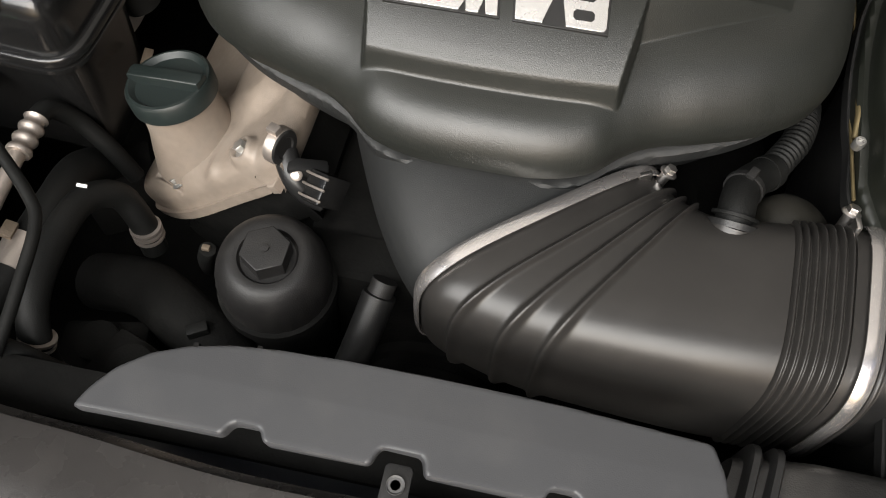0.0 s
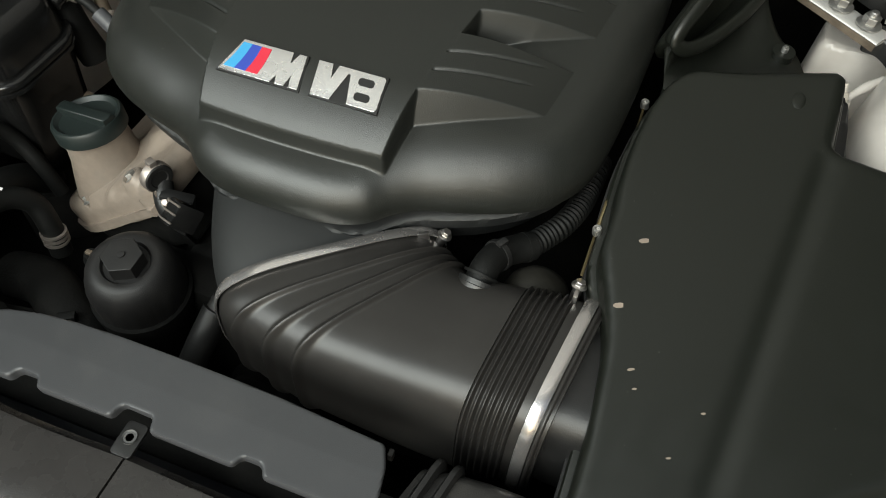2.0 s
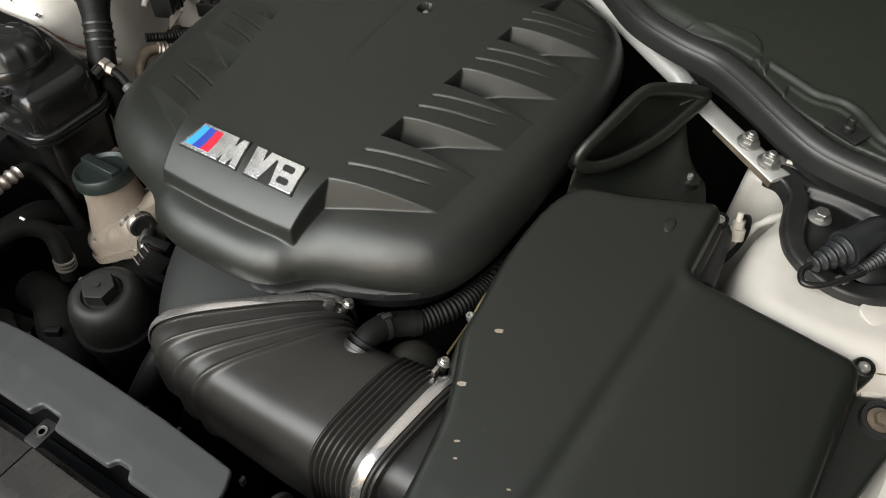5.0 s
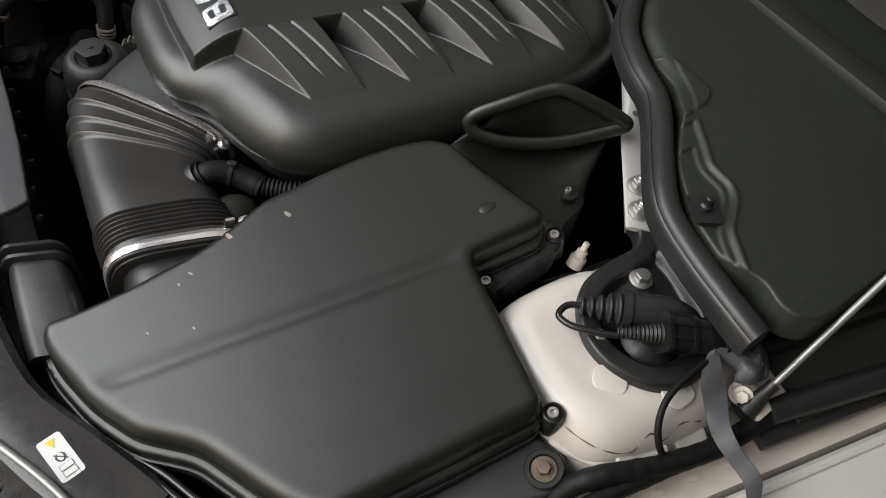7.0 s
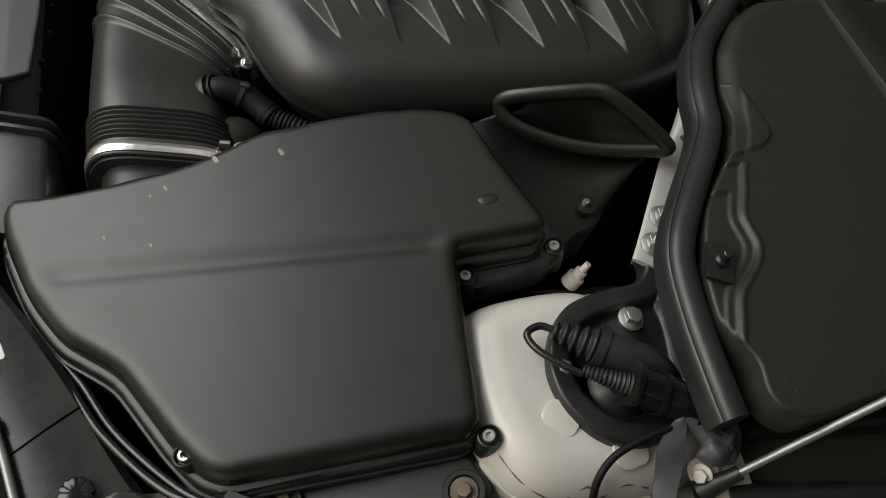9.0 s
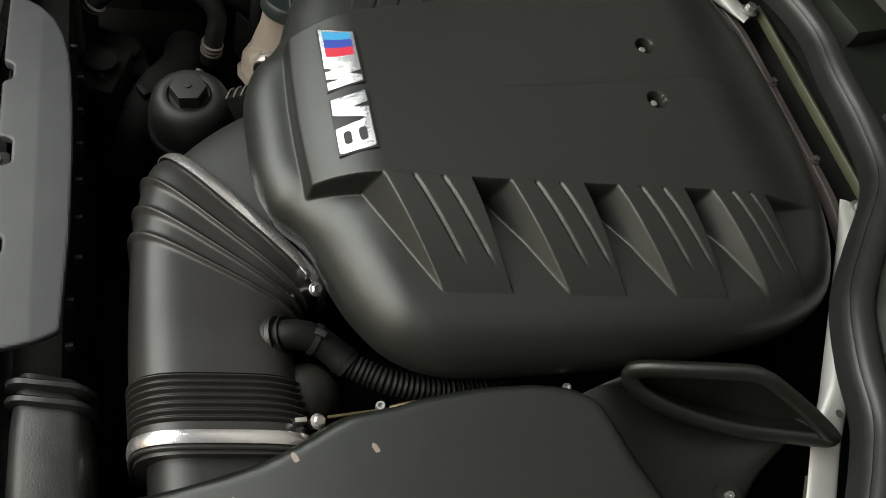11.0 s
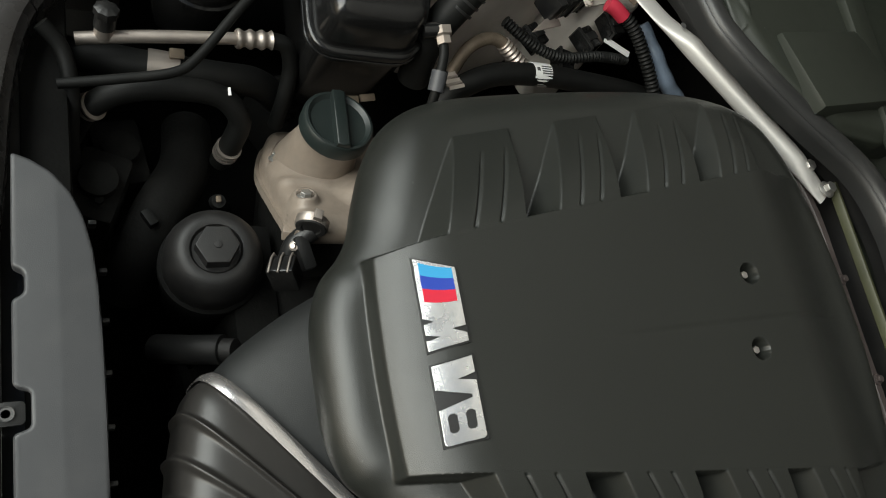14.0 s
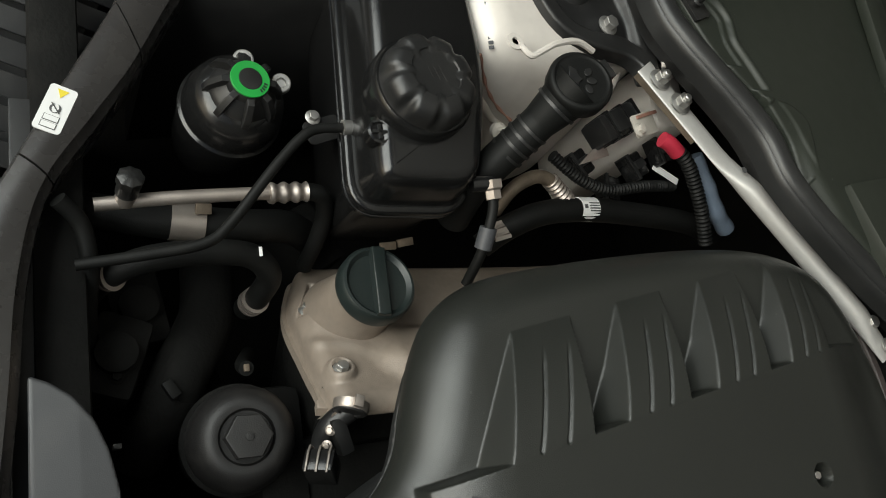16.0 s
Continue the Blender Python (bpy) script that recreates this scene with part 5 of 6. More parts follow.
part("cap_centre", lathe([(0.0102, 0.0185), (0.0102, 0.0212), (0.0095, 0.0214), (0.001, 0.0214)], PS, 28), BLACK, scap)
for k in range(4):
    part("ring_mark", box(0.0016, 0.0034, 0.0005, PS @ pose(0.0138 * math.sin(0.20 * k + 0.15), -0.0138 * math.cos(0.20 * k + 0.15), 0.0208, 0, 0, 12 * k), 0), CAP, scap)
for x, y in ((-0.483, 0.183), (-0.462, 0.216)):
    part("lug", lathe([(0.004, -0.004), (0.0095, -0.004), (0.0095, 0.002), (0.0085, 0.003), (0.005, 0.003), (0.004, 0.001)], pose(x, y, 0.779, 10, 10, 0), 20), ZINC, steer)

ac = thing("refrigerant_pipe", "bare aluminium pipe with a crimped ribbed end fitting", "pipe", (-0.36, 0.15, 0.74))
part("pipe", tube([(-0.352, 0.056, 0.742), (-0.357, 0.12, 0.750), (-0.361, 0.205, 0.757)], 0.0062, 14), PIPE, ac)
part("crimp", tube([(-0.3605, 0.200, 0.757), (-0.363, 0.236, 0.757)], lambda s: 0.0090 + 0.0012 * math.sin(s * math.tau / 0.0115), 18, 40), PIPE, ac)
part("hose", tube([(-0.363, 0.234, 0.757), (-0.362, 0.252, 0.752), (-0.352, 0.262, 0.73), (-0.335, 0.262, 0.70), (-0.32, 0.26, 0.66)], 0.0085, 14), HOSE, ac)
PT = aim((-0.357, 0.080, 0.752), (-0.25, 0.05, 1))
part("port", lathe([(0.0085, -0.008), (0.0085, 0.006), (0.001, 0.006)], PT, 18), PIPE, ac)
part("port_cap", lathe([(0.0095, 0.005), (0.0095, 0.018), (0.0105, 0.019), (0.0105, 0.026), (0.006, 0.029), (0.001, 0.029)], PT, 32, wobble=lambda a, z: 1 + (0.06 * math.sin(8 * a) if z > 0.0185 else 0)), BLACK, ac)

pipe2 = thing("black_fluid_pipe", "thin black pipe rising to a bracket on the coolant tank", "pipe", (-0.33, 0.15, 0.76))
part("pipe", tube([(-0.297, 0.040, 0.752), (-0.302, 0.090, 0.760), (-0.309, 0.137, 0.768), (-0.326, 0.160, 0.774), (-0.370, 0.196, 0.788), (-0.398, 0.222, 0.796), (-0.408, 0.240, 0.798), (-0.410, 0.268, 0.800)], 0.0048, 12), HOSE, pipe2)
part("bracket", prism(rounded(0.024, 0.040, 0.006), 0.002, pose(-0.420, 0.255, 0.775, 0, 0, 20), 0.0004), BLACK, pipe2)
bolt(pipe2, (-0.429, 0.243, 0.779), (0, 0, 1), 0.010, ZINC)
part("clip", tube([(-0.4095, 0.262, 0.800), (-0.410, 0.272, 0.800)], 0.0075, 12, 3), ZINC, pipe2)

arch = thing("heater_hose", "thick black rubber hose arching over, white paint mark", "hose", (-0.31, 0.13, 0.68))
part("hose", tube([(-0.293, 0.052, 0.66), (-0.300, 0.066, 0.705), (-0.308, 0.095, 0.728), (-0.312, 0.140, 0.734), (-0.311, 0.185, 0.728), (-0.298, 0.208, 0.708), (-0.286, 0.205, 0.675), (-0.283, 0.20, 0.64)], 0.0118, 18), HOSE, arch)
part("paint_mark", box(0.009, 0.003, 0.001, pose(-0.311, 0.193, 0.7385, 18, 0, 0), 0.0003), LABEL, arch)
for at, ax in (((-0.301, 0.068, 0.708), (0.2, 0.55, 0.8)), ((-0.284, 0.203, 0.664), (0, 0.1, 1))):
    m = aim(at, ax)
    for z in (-0.006, 0, 0.006):
        part("spring_band", lathe([(0.0118, -0.0012), (0.0138, -0.0012), (0.0138, 0.0012), (0.0118, 0.0012)], m @ Matrix.Translation((0, 0, z)), 24), PIPE, arch)
big = thing("radiator_hose", "large black rubber hose with a dull clamp band", "hose", (-0.35, 0.15, 0.70))
part("hose", tube([(-0.372, 0.03, 0.690), (-0.360, 0.07, 0.702), (-0.350, 0.135, 0.706), (-0.348, 0.19, 0.704), (-0.352, 0.235, 0.692), (-0.35, 0.27, 0.66)], 0.0165, 18), HOSE, big)
part("clamp_band", tube([(-0.3525, 0.122, 0.7055), (-0.349, 0.152, 0.7065)], 0.0182, 20, 3), PIPE, big)
part("clamp_ears", box(0.010, 0.014, 0.006, pose(-0.356, 0.148, 0.727, 0, 20, 0), 0.001), RUST, big)

low1 = thing("lower_coolant_hose", "wide black coolant hose bending beside the oil filter", "hose", (-0.22, 0.13, 0.62))
# Rubber hose, in the near-black that carries the shade down here.
part("hose", tube([(-0.34, 0.175, 0.60), (-0.28, 0.165, 0.625), (-0.225, 0.135, 0.64), (-0.185, 0.115, 0.625), (-0.16, 0.10, 0.58)], 0.027, 20), GRIMESHADE, low1)
part("clamp", tube([(-0.208, 0.1265, 0.637), (-0.194, 0.1195, 0.630)], 0.0288, 22, 3), GRIMESHADE, low1)
part("clamp_block", box(0.018, 0.010, 0.010, pose(-0.205, 0.120, 0.667, 0, 0, 30), 0.002), HOSE, low1)
low2 = thing("small_vacuum_hose", "thin black hose with a pale tip down by the timing case", "hose", (-0.22, 0.18, 0.64))
part("hose", tube([(-0.245, 0.21, 0.60), (-0.222, 0.185, 0.668), (-0.214, 0.183, 0.69)], 0.007, 12), HOSE, low2)
part("tip", box(0.007, 0.005, 0.004, pose(-0.214, 0.182, 0.694), 0.001), RUST, low2)
stub = thing("coolant_pipe_stub", "dark pipe stub with a pale plastic end behind the shroud", "pipe", (-0.06, 0.16, 0.62))
part("pipe", tube([(-0.085, 0.125, 0.62), (-0.072, 0.150, 0.66), (-0.064, 0.175, 0.685)], 0.0145, 18), BLACK, stub)
part("end", tube([(-0.064, 0.175, 0.685), (-0.061, 0.184, 0.693)], 0.011, 14, 3), HEXCAP, stub)
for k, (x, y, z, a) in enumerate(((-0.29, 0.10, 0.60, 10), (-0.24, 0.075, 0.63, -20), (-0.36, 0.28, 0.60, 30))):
    j = thing("ancillary_block", "mechanical block deep in the bay, shade put into its near-black colour", "engine part", (x, y, z), "ancillary blocks")
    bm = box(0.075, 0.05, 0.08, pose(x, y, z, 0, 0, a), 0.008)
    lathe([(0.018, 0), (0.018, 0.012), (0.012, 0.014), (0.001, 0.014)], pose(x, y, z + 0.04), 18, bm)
    part("block", bm, GRIMESHADE, j)
    bolt(j, (x + 0.02, y, z + 0.041), (0, 0, 1), 0.009, GRIMESHADE)
wire = thing("front_wiring", "black taped wiring loom with a red wire near the shroud", "cable", (-0.27, 0.04, 0.72))
part("loom", tube([(-0.345, 0.028, 0.77), (-0.33, 0.045, 0.755), (-0.30, 0.052, 0.735), (-0.275, 0.052, 0.705), (-0.25, 0.055, 0.67), (-0.22, 0.06, 0.64)], 0.0072, 12), HOSE, wire)
part("red_wire", tube([(-0.285, 0.046, 0.700), (-0.255, 0.044, 0.690), (-0.24, 0.05, 0.66)], 0.0024, 8), RED, wire)
part("pale_wire", tube([(-0.36, 0.02, 0.70), (-0.33, 0.03, 0.715), (-0.31, 0.05, 0.69)], 0.0026, 8), RUST, wire)

washer = thing("washer_filler", "black washer fluid filler neck with a round embossed cap", "washer filler", (-0.38, 0.42, 0.80))
WA = Vector((-0.417, 0.460, 0.905))
WB = Vector((-0.362, 0.398, 0.80))
part("neck", tube([WA, WA.lerp(WB, 0.28), WA.lerp(WB, 0.5), WB, (-0.345, 0.40, 0.74)], lambda s: 0.0265 - 0.0085 * min(1, s / 0.05), 24, 24), HOSE, washer)
for f in (0.20, 0.44, 0.52, 0.60, 0.68):
    part("ridge", tube([WA.lerp(WB, f), WA.lerp(WB, f + 0.022)], 0.0268 - 0.0085 * min(1, f * (WB - WA).length / 0.05) + 0.0011, 24, 3), BLACK, washer)
WM = aim(WA, (-0.05, -0.25, 1))
wcap = part("cap", lathe([(0.028, -0.012), (0.031, -0.008), (0.032, 0.004), (0.0312, 0.0072), (0.0295, 0.0088), (0.0275, 0.009), (0.0262, 0.0078), (0.024, 0.0076), (0.020, 0.0076), (0.001, 0.0076)], WM, 40), HOSE, washer)
part("hinge_tab", box(0.020, 0.012, 0.008, WM @ Matrix.Translation((-0.020, 0.028, 0.0)) @ pose(0, 0, 0, 0, 0, 35), 0.002), BLACK, washer)
for a in (-62, 0, 62):
    part("embossed_jet", prism(ngon(10, 0.0052, 0, 0.7), 0.002, WM @ Matrix.Translation((0.0105 * math.sin(radians(a)), 0.0035 + 0.006 * math.cos(radians(a)), 0.0095)) @ pose(0, 0, 0, 0, 0, 90 - a), 0.0007), BLACK, wcap)
part("embossed_base", prism([(-0.013, -0.013), (0.013, -0.013), (0.010, -0.005), (0.003, -0.004), (0, 0.001), (-0.003, -0.004), (-0.010, -0.005)], 0.002, WM @ Matrix.Translation((0, 0, 0.0095)), 0.0006), BLACK, wcap)
clipw = thing("wire_bracket", "thin pale metal bracket beside the washer cap", "bracket", (-0.45, 0.44, 0.88))
part("strip", tube([(-0.466, 0.420, 0.884), (-0.457, 0.430, 0.884), (-0.463, 0.444, 0.886), (-0.471, 0.460, 0.889), (-0.478, 0.488, 0.888), (-0.474, 0.512, 0.882)], 0.0034, 8), WHITE, clipw)
part("eye", lathe([(0.004, 0), (0.009, 0), (0.009, 0.002), (0.004, 0.002), (0.004, 0)], pose(-0.470, 0.414, 0.883), 16), WHITE, clipw)

rear = thing("rear_coolant_hose", "black rubber hose with a white printed label", "hose", (-0.33, 0.58, 0.76))
part("hose", tube([(-0.312, 0.425, 0.745), (-0.325, 0.448, 0.765), (-0.338, 0.490, 0.776), (-0.342, 0.55, 0.778), (-0.338, 0.62, 0.778), (-0.330, 0.70, 0.775), (-0.32, 0.76, 0.76)], 0.0135, 18), HOSE, rear)
part("label", tube([(-0.3425, 0.535, 0.778), (-0.3425, 0.559, 0.778)], 0.0139, 24, 3), LABEL, rear)
bm = bmesh.new()
for k in range(4):
    box(0.0012, 0.014, 0.001, pose(-0.345 + 0.003 * k, 0.551, 0.7918), 0, bm)
box(0.004, 0.004, 0.001, pose(-0.341, 0.539, 0.7919), 0, bm)
part("label_print", bm, INK, rear)
metal = thing("metal_coolant_pipe", "bent dull metal pipe with a ribbed joint", "pipe", (-0.37, 0.48, 0.77))
part("pipe", tube([(-0.345, 0.440, 0.76), (-0.362, 0.452, 0.785), (-0.372, 0.478, 0.795), (-0.366, 0.503, 0.79), (-0.350, 0.530, 0.775)], 0.0075, 14), RUST, metal)
part("joint", tube([(-0.3695, 0.495, 0.793), (-0.352, 0.528, 0.777)], lambda s: 0.0088 + 0.0012 * math.sin(s * math.tau / 0.006), 16, 40), PIPE, metal)
power = thing("power_cable", "corrugated black cable with a red end sleeve", "cable", (-0.35, 0.64, 0.80))
part("conduit", tube([(-0.384, 0.628, 0.854), (-0.374, 0.642, 0.850), (-0.357, 0.658, 0.840), (-0.324, 0.681, 0.82), (-0.294, 0.697, 0.80)], lambda s: 0.0074 + 0.0010 * math.sin(s * math.tau / 0.005), 16, 40), HOSE, power)
part("sleeve", tube([(-0.394, 0.606, 0.857), (-0.389, 0.616, 0.857), (-0.381, 0.629, 0.853)], 0.0088, 18), RED, power, "red plastic sleeve")
cond = thing("corrugated_conduit", "thin corrugated black conduit along the bulkhead", "cable", (-0.37, 0.6, 0.78))
part("conduit", tube([(-0.395, 0.50, 0.80), (-0.372, 0.54, 0.792), (-0.362, 0.58, 0.79), (-0.366, 0.63, 0.795), (-0.37, 0.68, 0.79)], lambda s: 0.0062 + 0.0009 * math.sin(s * math.tau / 0.0045), 14, 40), HOSE, cond)
tape = thing("taped_loom", "grey-blue taped wiring loom below the strut brace", "cable", (-0.34, 0.7, 0.80))
part("loom", tube([(-0.385, 0.668, 0.84), (-0.353, 0.688, 0.83), (-0.328, 0.711, 0.815), (-0.313, 0.738, 0.80)], lambda s: 0.0105 + 0.0006 * math.sin(s * 190), 12, 12), BLUETAPE, tape)
jump = thing("relay_box", "small black relay holder with a pale metal clip", "relay", (-0.42, 0.62, 0.80))
RELAY = pose(-0.431, 0.587, 0.812, 0, 0, 25)
part("body", box(0.031, 0.066, 0.034, RELAY, 0.004), BLACK, jump)
for v in (-0.020, 0.004, 0.026):
    part("rib", box(0.034, 0.006, 0.036, RELAY @ Matrix.Translation((0, v, 0.001)), 0.0012), GLOSS, jump)
part("cover", box(0.026, 0.020, 0.006, RELAY @ Matrix.Translation((-0.001, -0.009, 0.0195)), 0.0015), BLACK, jump)
part("terminal_blade", prism(rounded(0.026, 0.036, 0.003), 0.002, pose(-0.4245, 0.6125, 0.8335, 0, 8, 18), 0.0004), SEALANT, jump, "pale coated metal terminal")
part("copper_edge", box(0.004, 0.034, 0.003, pose(-0.4355, 0.6165, 0.8355, 0, 8, 18), 0.0006), ROSE, jump, "copper-coloured strip")
bolt(jump, (-0.4155, 0.601, 0.834), (0, 0.1, 1), 0.011, SEALANT)
conn = thing("bulkhead_connectors", "black plugs and pale tags crowded below the brace", "connector", (-0.39, 0.63, 0.77))
for x, y, z, a in ((-0.392, 0.625, 0.788, 25), (-0.372, 0.60, 0.765, -15), (-0.40, 0.56, 0.770, 30), (-0.405, 0.655, 0.805, 10)):
    shell_at = pose(x, y, z, 0, 0, a)
    plug_body = part("plug", box(0.030, 0.024, 0.02, shell_at, 0.003), GLOSS, conn)
    part("latch", box(0.010, 0.016, 0.003, shell_at @ Matrix.Translation((0, 0.002, 0.0112)), 0.0008), BLACK, plug_body)
    part("seal_ring", box(0.033, 0.004, 0.022, shell_at @ Matrix.Translation((0, -0.008, 0)), 0.001), BLACK, plug_body)
part("flat_strip", prism(rounded(0.008, 0.038, 0.001), 0.0012, pose(-0.380, 0.6615, 0.801, 0, 12, -30), 0), LABEL, conn, "flat white strip")
part("clear_clip", prism(ccw([(0.0, 0.0), (0.018, -0.020), (0.006, 0.022), (-0.006, 0.018)]), 0.0015, pose(-0.405, 0.558, 0.801, 6, 10, 0), 0.0003), PIPE, conn, "clear plastic clip")
nip = thing("bleed_nipple", "small pale metal nipple on the strut tower wall", "fitting", (-0.415, 0.43, 0.80))
part("nipple", lathe([(0.009, 0), (0.009, 0.005), (0.005, 0.007), (0.005, 0.018), (0.0035, 0.020), (0.001, 0.020)], aim((-0.424, 0.440, 0.792), (0.45, 0.05, 0.7)), 12), SEALANT, nip)
foil = thing("crimped_foil", "small crinkled foil scrap beside the coolant line", "foil", (-0.312, 0.412, 0.79))
bm = bmesh.new()
for k in range(5):
    box(0.004, 0.018, 0.002, pose(-0.318 + 0.0035 * k, 0.412 + 0.002 * k, 0.795, 10, 18 * (-1) ** k, 15), 0, bm)
part("scrap", bm, PIPE, foil)
tag = thing("plastic_tags", "pale plastic tags on the head beside the tank", "tag", (-0.31, 0.31, 0.74))
for x, y, a in ((-0.318, 0.325, 5), (-0.322, 0.345, 10)):
    part("tag", box(0.008, 0.018, 0.003, pose(x, y, 0.73, 0, 20, a), 0.0006), RUST, tag)


# ---- driver side: bracket, looms, plugs on the strut top ----
br = thing("filter_box_bracket", "black plastic bracket with rubber bushes on the wing rail", "bracket", (0.61, 0.31, 0.79))
BR = [(0.560, 0.195), (0.580, 0.190), (0.612, 0.215), (0.622, 0.30), (0.636, 0.355), (0.645, 0.380), (0.640, 0.398), (0.622, 0.408), (0.600, 0.400), (0.575, 0.39), (0.570, 0.30)]
part("plate", moulded(ccw(softened(BR, 0.012)), lambda x, y, d: 0.776 + 0.34 * (y - 0.25) - shoulder(d, 0.006), 0.002, 0.03), AIRBOX, br)
for at, r in (((0.621, 0.383, 0.826), 0.0175), ((0.594, 0.250, 0.782), 0.014)):
    m = aim(at, (0, -0.3, 1))
    bush = part("bush", lathe([(r, -0.02), (r, -0.002), (r * 0.93, 0.001), (r * 0.72, 0.001), (r * 0.68, -0.003), (r * 0.5, -0.003), (0.001, -0.003)], m, 32), RUBBER, br)
    part("washer", lathe([(0.0005, -0.003), (r * 0.64, -0.003), (r * 0.64, -0.0012), (0.0005, -0.0012)], m, 28), RUST, bush)
    bolt(bush, m @ Vector((0, 0, -0.002)), m.to_3x3() @ Vector((0, 0, 1)), r * 0.72, RUST, washer=False)


def loom(name, label, pts, r, wrap=True, mat=HOSE):
    t = thing(name, label, "cable", pts[0])
    part("loom", tube(pts, (lambda s: r * (1 + 0.025 * math.sin(s * 420) + 0.02 * math.sin(s * 151))) if wrap else r, 14, 14), mat, t)
    return t


lm = loom("wing_loom", "thick black taped wiring loom along the wing rail", [(0.644, 0.376, 0.800), (0.644, 0.396, 0.826), (0.650, 0.418, 0.840), (0.659, 0.448, 0.842), (0.667, 0.481, 0.843), (0.673, 0.533, 0.845), (0.670, 0.583, 0.852), (0.668, 0.616, 0.856), (0.682, 0.645, 0.845)], 0.0095)
part("cable_tie", tube([(0.6735, 0.540, 0.840), (0.674, 0.5455, 0.841)], 0.0112, 14, 2), GLOSS, lm)
part("tie_tail", box(0.004, 0.004, 0.016, pose(0.670, 0.541, 0.856), 0.001), GLOSS, lm)
loom("lower_wing_loom", "black wiring loom lying on the wing rail edge", [(0.640, 0.20, 0.785), (0.650, 0.28, 0.803), (0.660, 0.36, 0.822), (0.665, 0.42, 0.834), (0.667, 0.45, 0.837), (0.670, 0.49, 0.842)], 0.0075)
loom("strut_top_wire", "thin black wire from the plug down to the loom", [(0.614, 0.572, 0.892), (0.614, 0.545, 0.893), (0.618, 0.518, 0.890), (0.626, 0.490, 0.881), (0.640, 0.475, 0.868), (0.656, 0.474, 0.850), (0.664, 0.486, 0.838)], 0.0031, False)
for k, dx in enumerate((0.0, 0.010)):
    loom("headlamp_cable", "thin black cable between the filter box and front trim", [(0.604 - dx * 0.3, 0.210 - dx * 0.5, 0.80), (0.575, 0.172 - dx, 0.785), (0.52, 0.126 - dx, 0.77), (0.47, 0.098 - dx, 0.762), (0.43, 0.07 - dx, 0.75)], 0.0034, False, GLOSS)
sleeve = thing("foam_sleeve", "square grey foam sleeve round the cables", "sleeve", (0.62, 0.22, 0.80))
part("sleeve", box(0.0165, 0.080, 0.015, pose(0.614, 0.238, 0.803, 6, 0, -31), 0.0012), FOAM, sleeve)
bm = bmesh.new()
for a, b in ((-0.004, -0.004), (0.004, -0.004), (0.0, 0.001), (-0.004, 0.004), (0.004, 0.004)):
    lathe([(0.0005, 0), (0.0011, 0), (0.0011, 0.0006), (0.0005, 0.0006)], pose(0.614, 0.238, 0.803, 6, 0, -31) @ Matrix.Translation((a, -0.0402, b)) @ pose(0, 0, 0, 90, 0, 0), 8, bm)
part("cell_holes", bm, INK, sleeve)

plugA = thing("strut_sensor_plug", "black rubber-booted sensor plug on the strut top", "connector", (0.54, 0.50, 0.88))
part("boot", tube([(0.514, 0.462, 0.887), (0.524, 0.476, 0.890), (0.535, 0.492, 0.893)], lambda s: 0.0060 + 0.22 * s + 0.0019 * math.sin(s * math.tau / 0.0080), 20, 40), PLUG, plugA)
part("collar", tube([(0.534, 0.491, 0.893), (0.538, 0.497, 0.8935)], 0.0182, 24, 3), PLUG, plugA)
part("body", tube([(0.537, 0.495, 0.893), (0.548, 0.514, 0.895), (0.562, 0.539, 0.892), (0.572, 0.556, 0.880)], lambda s: 0.0160 if s < 0.04 else 0.0160 - 0.2 * (s - 0.04), 24, 10), PLUG, plugA)
plugB = thing("strut_wire_plug", "black two-part wire connector lying on the strut top", "connector", (0.58, 0.53, 0.89))
part("strain_relief", tube([(0.556, 0.472, 0.892), (0.566, 0.488, 0.896), (0.575, 0.505, 0.898)], lambda s: 0.0042 + 0.13 * s + 0.0007 * math.sin(s * math.tau / 0.0034), 16, 50), RUBBER, plugB)
HA = aim((0.574, 0.504, 0.899), (0.025, 0.056, -0.009), 20)
half = part("housing", loft([[HA @ Vector((x * g, y * g, z)) for x, y in rounded(0.032, 0.029, 0.008)] for z, g in
                             ((0, 0.5), (0, 1.12), (0.004, 1.12), (0.004, 0.97), (0.024, 0.97), (0.024, 1.1), (0.028, 1.1), (0.028, 1.0), (0.056, 1.0), (0.056, 1.14), (0.061, 1.14), (0.061, 0.6))]), GLOSS, plugB)
for k in (-1, 1):
    part("guide_rib", box(0.0025, 0.003, 0.050, HA @ pose(0.006 * k, 0.0135, 0.03), 0.0006), GLOSS, half)
part("latch", box(0.004, 0.010, 0.022, HA @ pose(0.0155, 0, 0.014), 0.001), GLOSS, half)
for k, mt in ((0.0, RED), (0.004, HOSE), (-0.004, HOSE)):
    part("wire", tube([(0.592 + k, 0.568, 0.887), (0.600 + k, 0.578, 0.888), (0.614, 0.574, 0.888)], 0.0018, 8), mt, plugB)
part("cable", tube([(0.515, 0.464, 0.887), (0.508, 0.453, 0.884), (0.513, 0.441, 0.882), (0.528, 0.445, 0.884), (0.546, 0.461, 0.889), (0.556, 0.473, 0.892)], 0.0032, 10), GLOSS, plugA)

pin = thing("tower_sensor", "small white plastic sensor nipple at the tower edge", "sensor", (0.446, 0.535, 0.82))
part("base", lathe([(0.009, -0.012), (0.009, 0), (0.006, 0.001), (0.006, 0.008), (0.0035, 0.009), (0.0032, 0.018), (0.001, 0.018)], aim((0.446, 0.535, 0.836), (-0.15, 0.35, 0.9)), 18), SEALANT, pin)
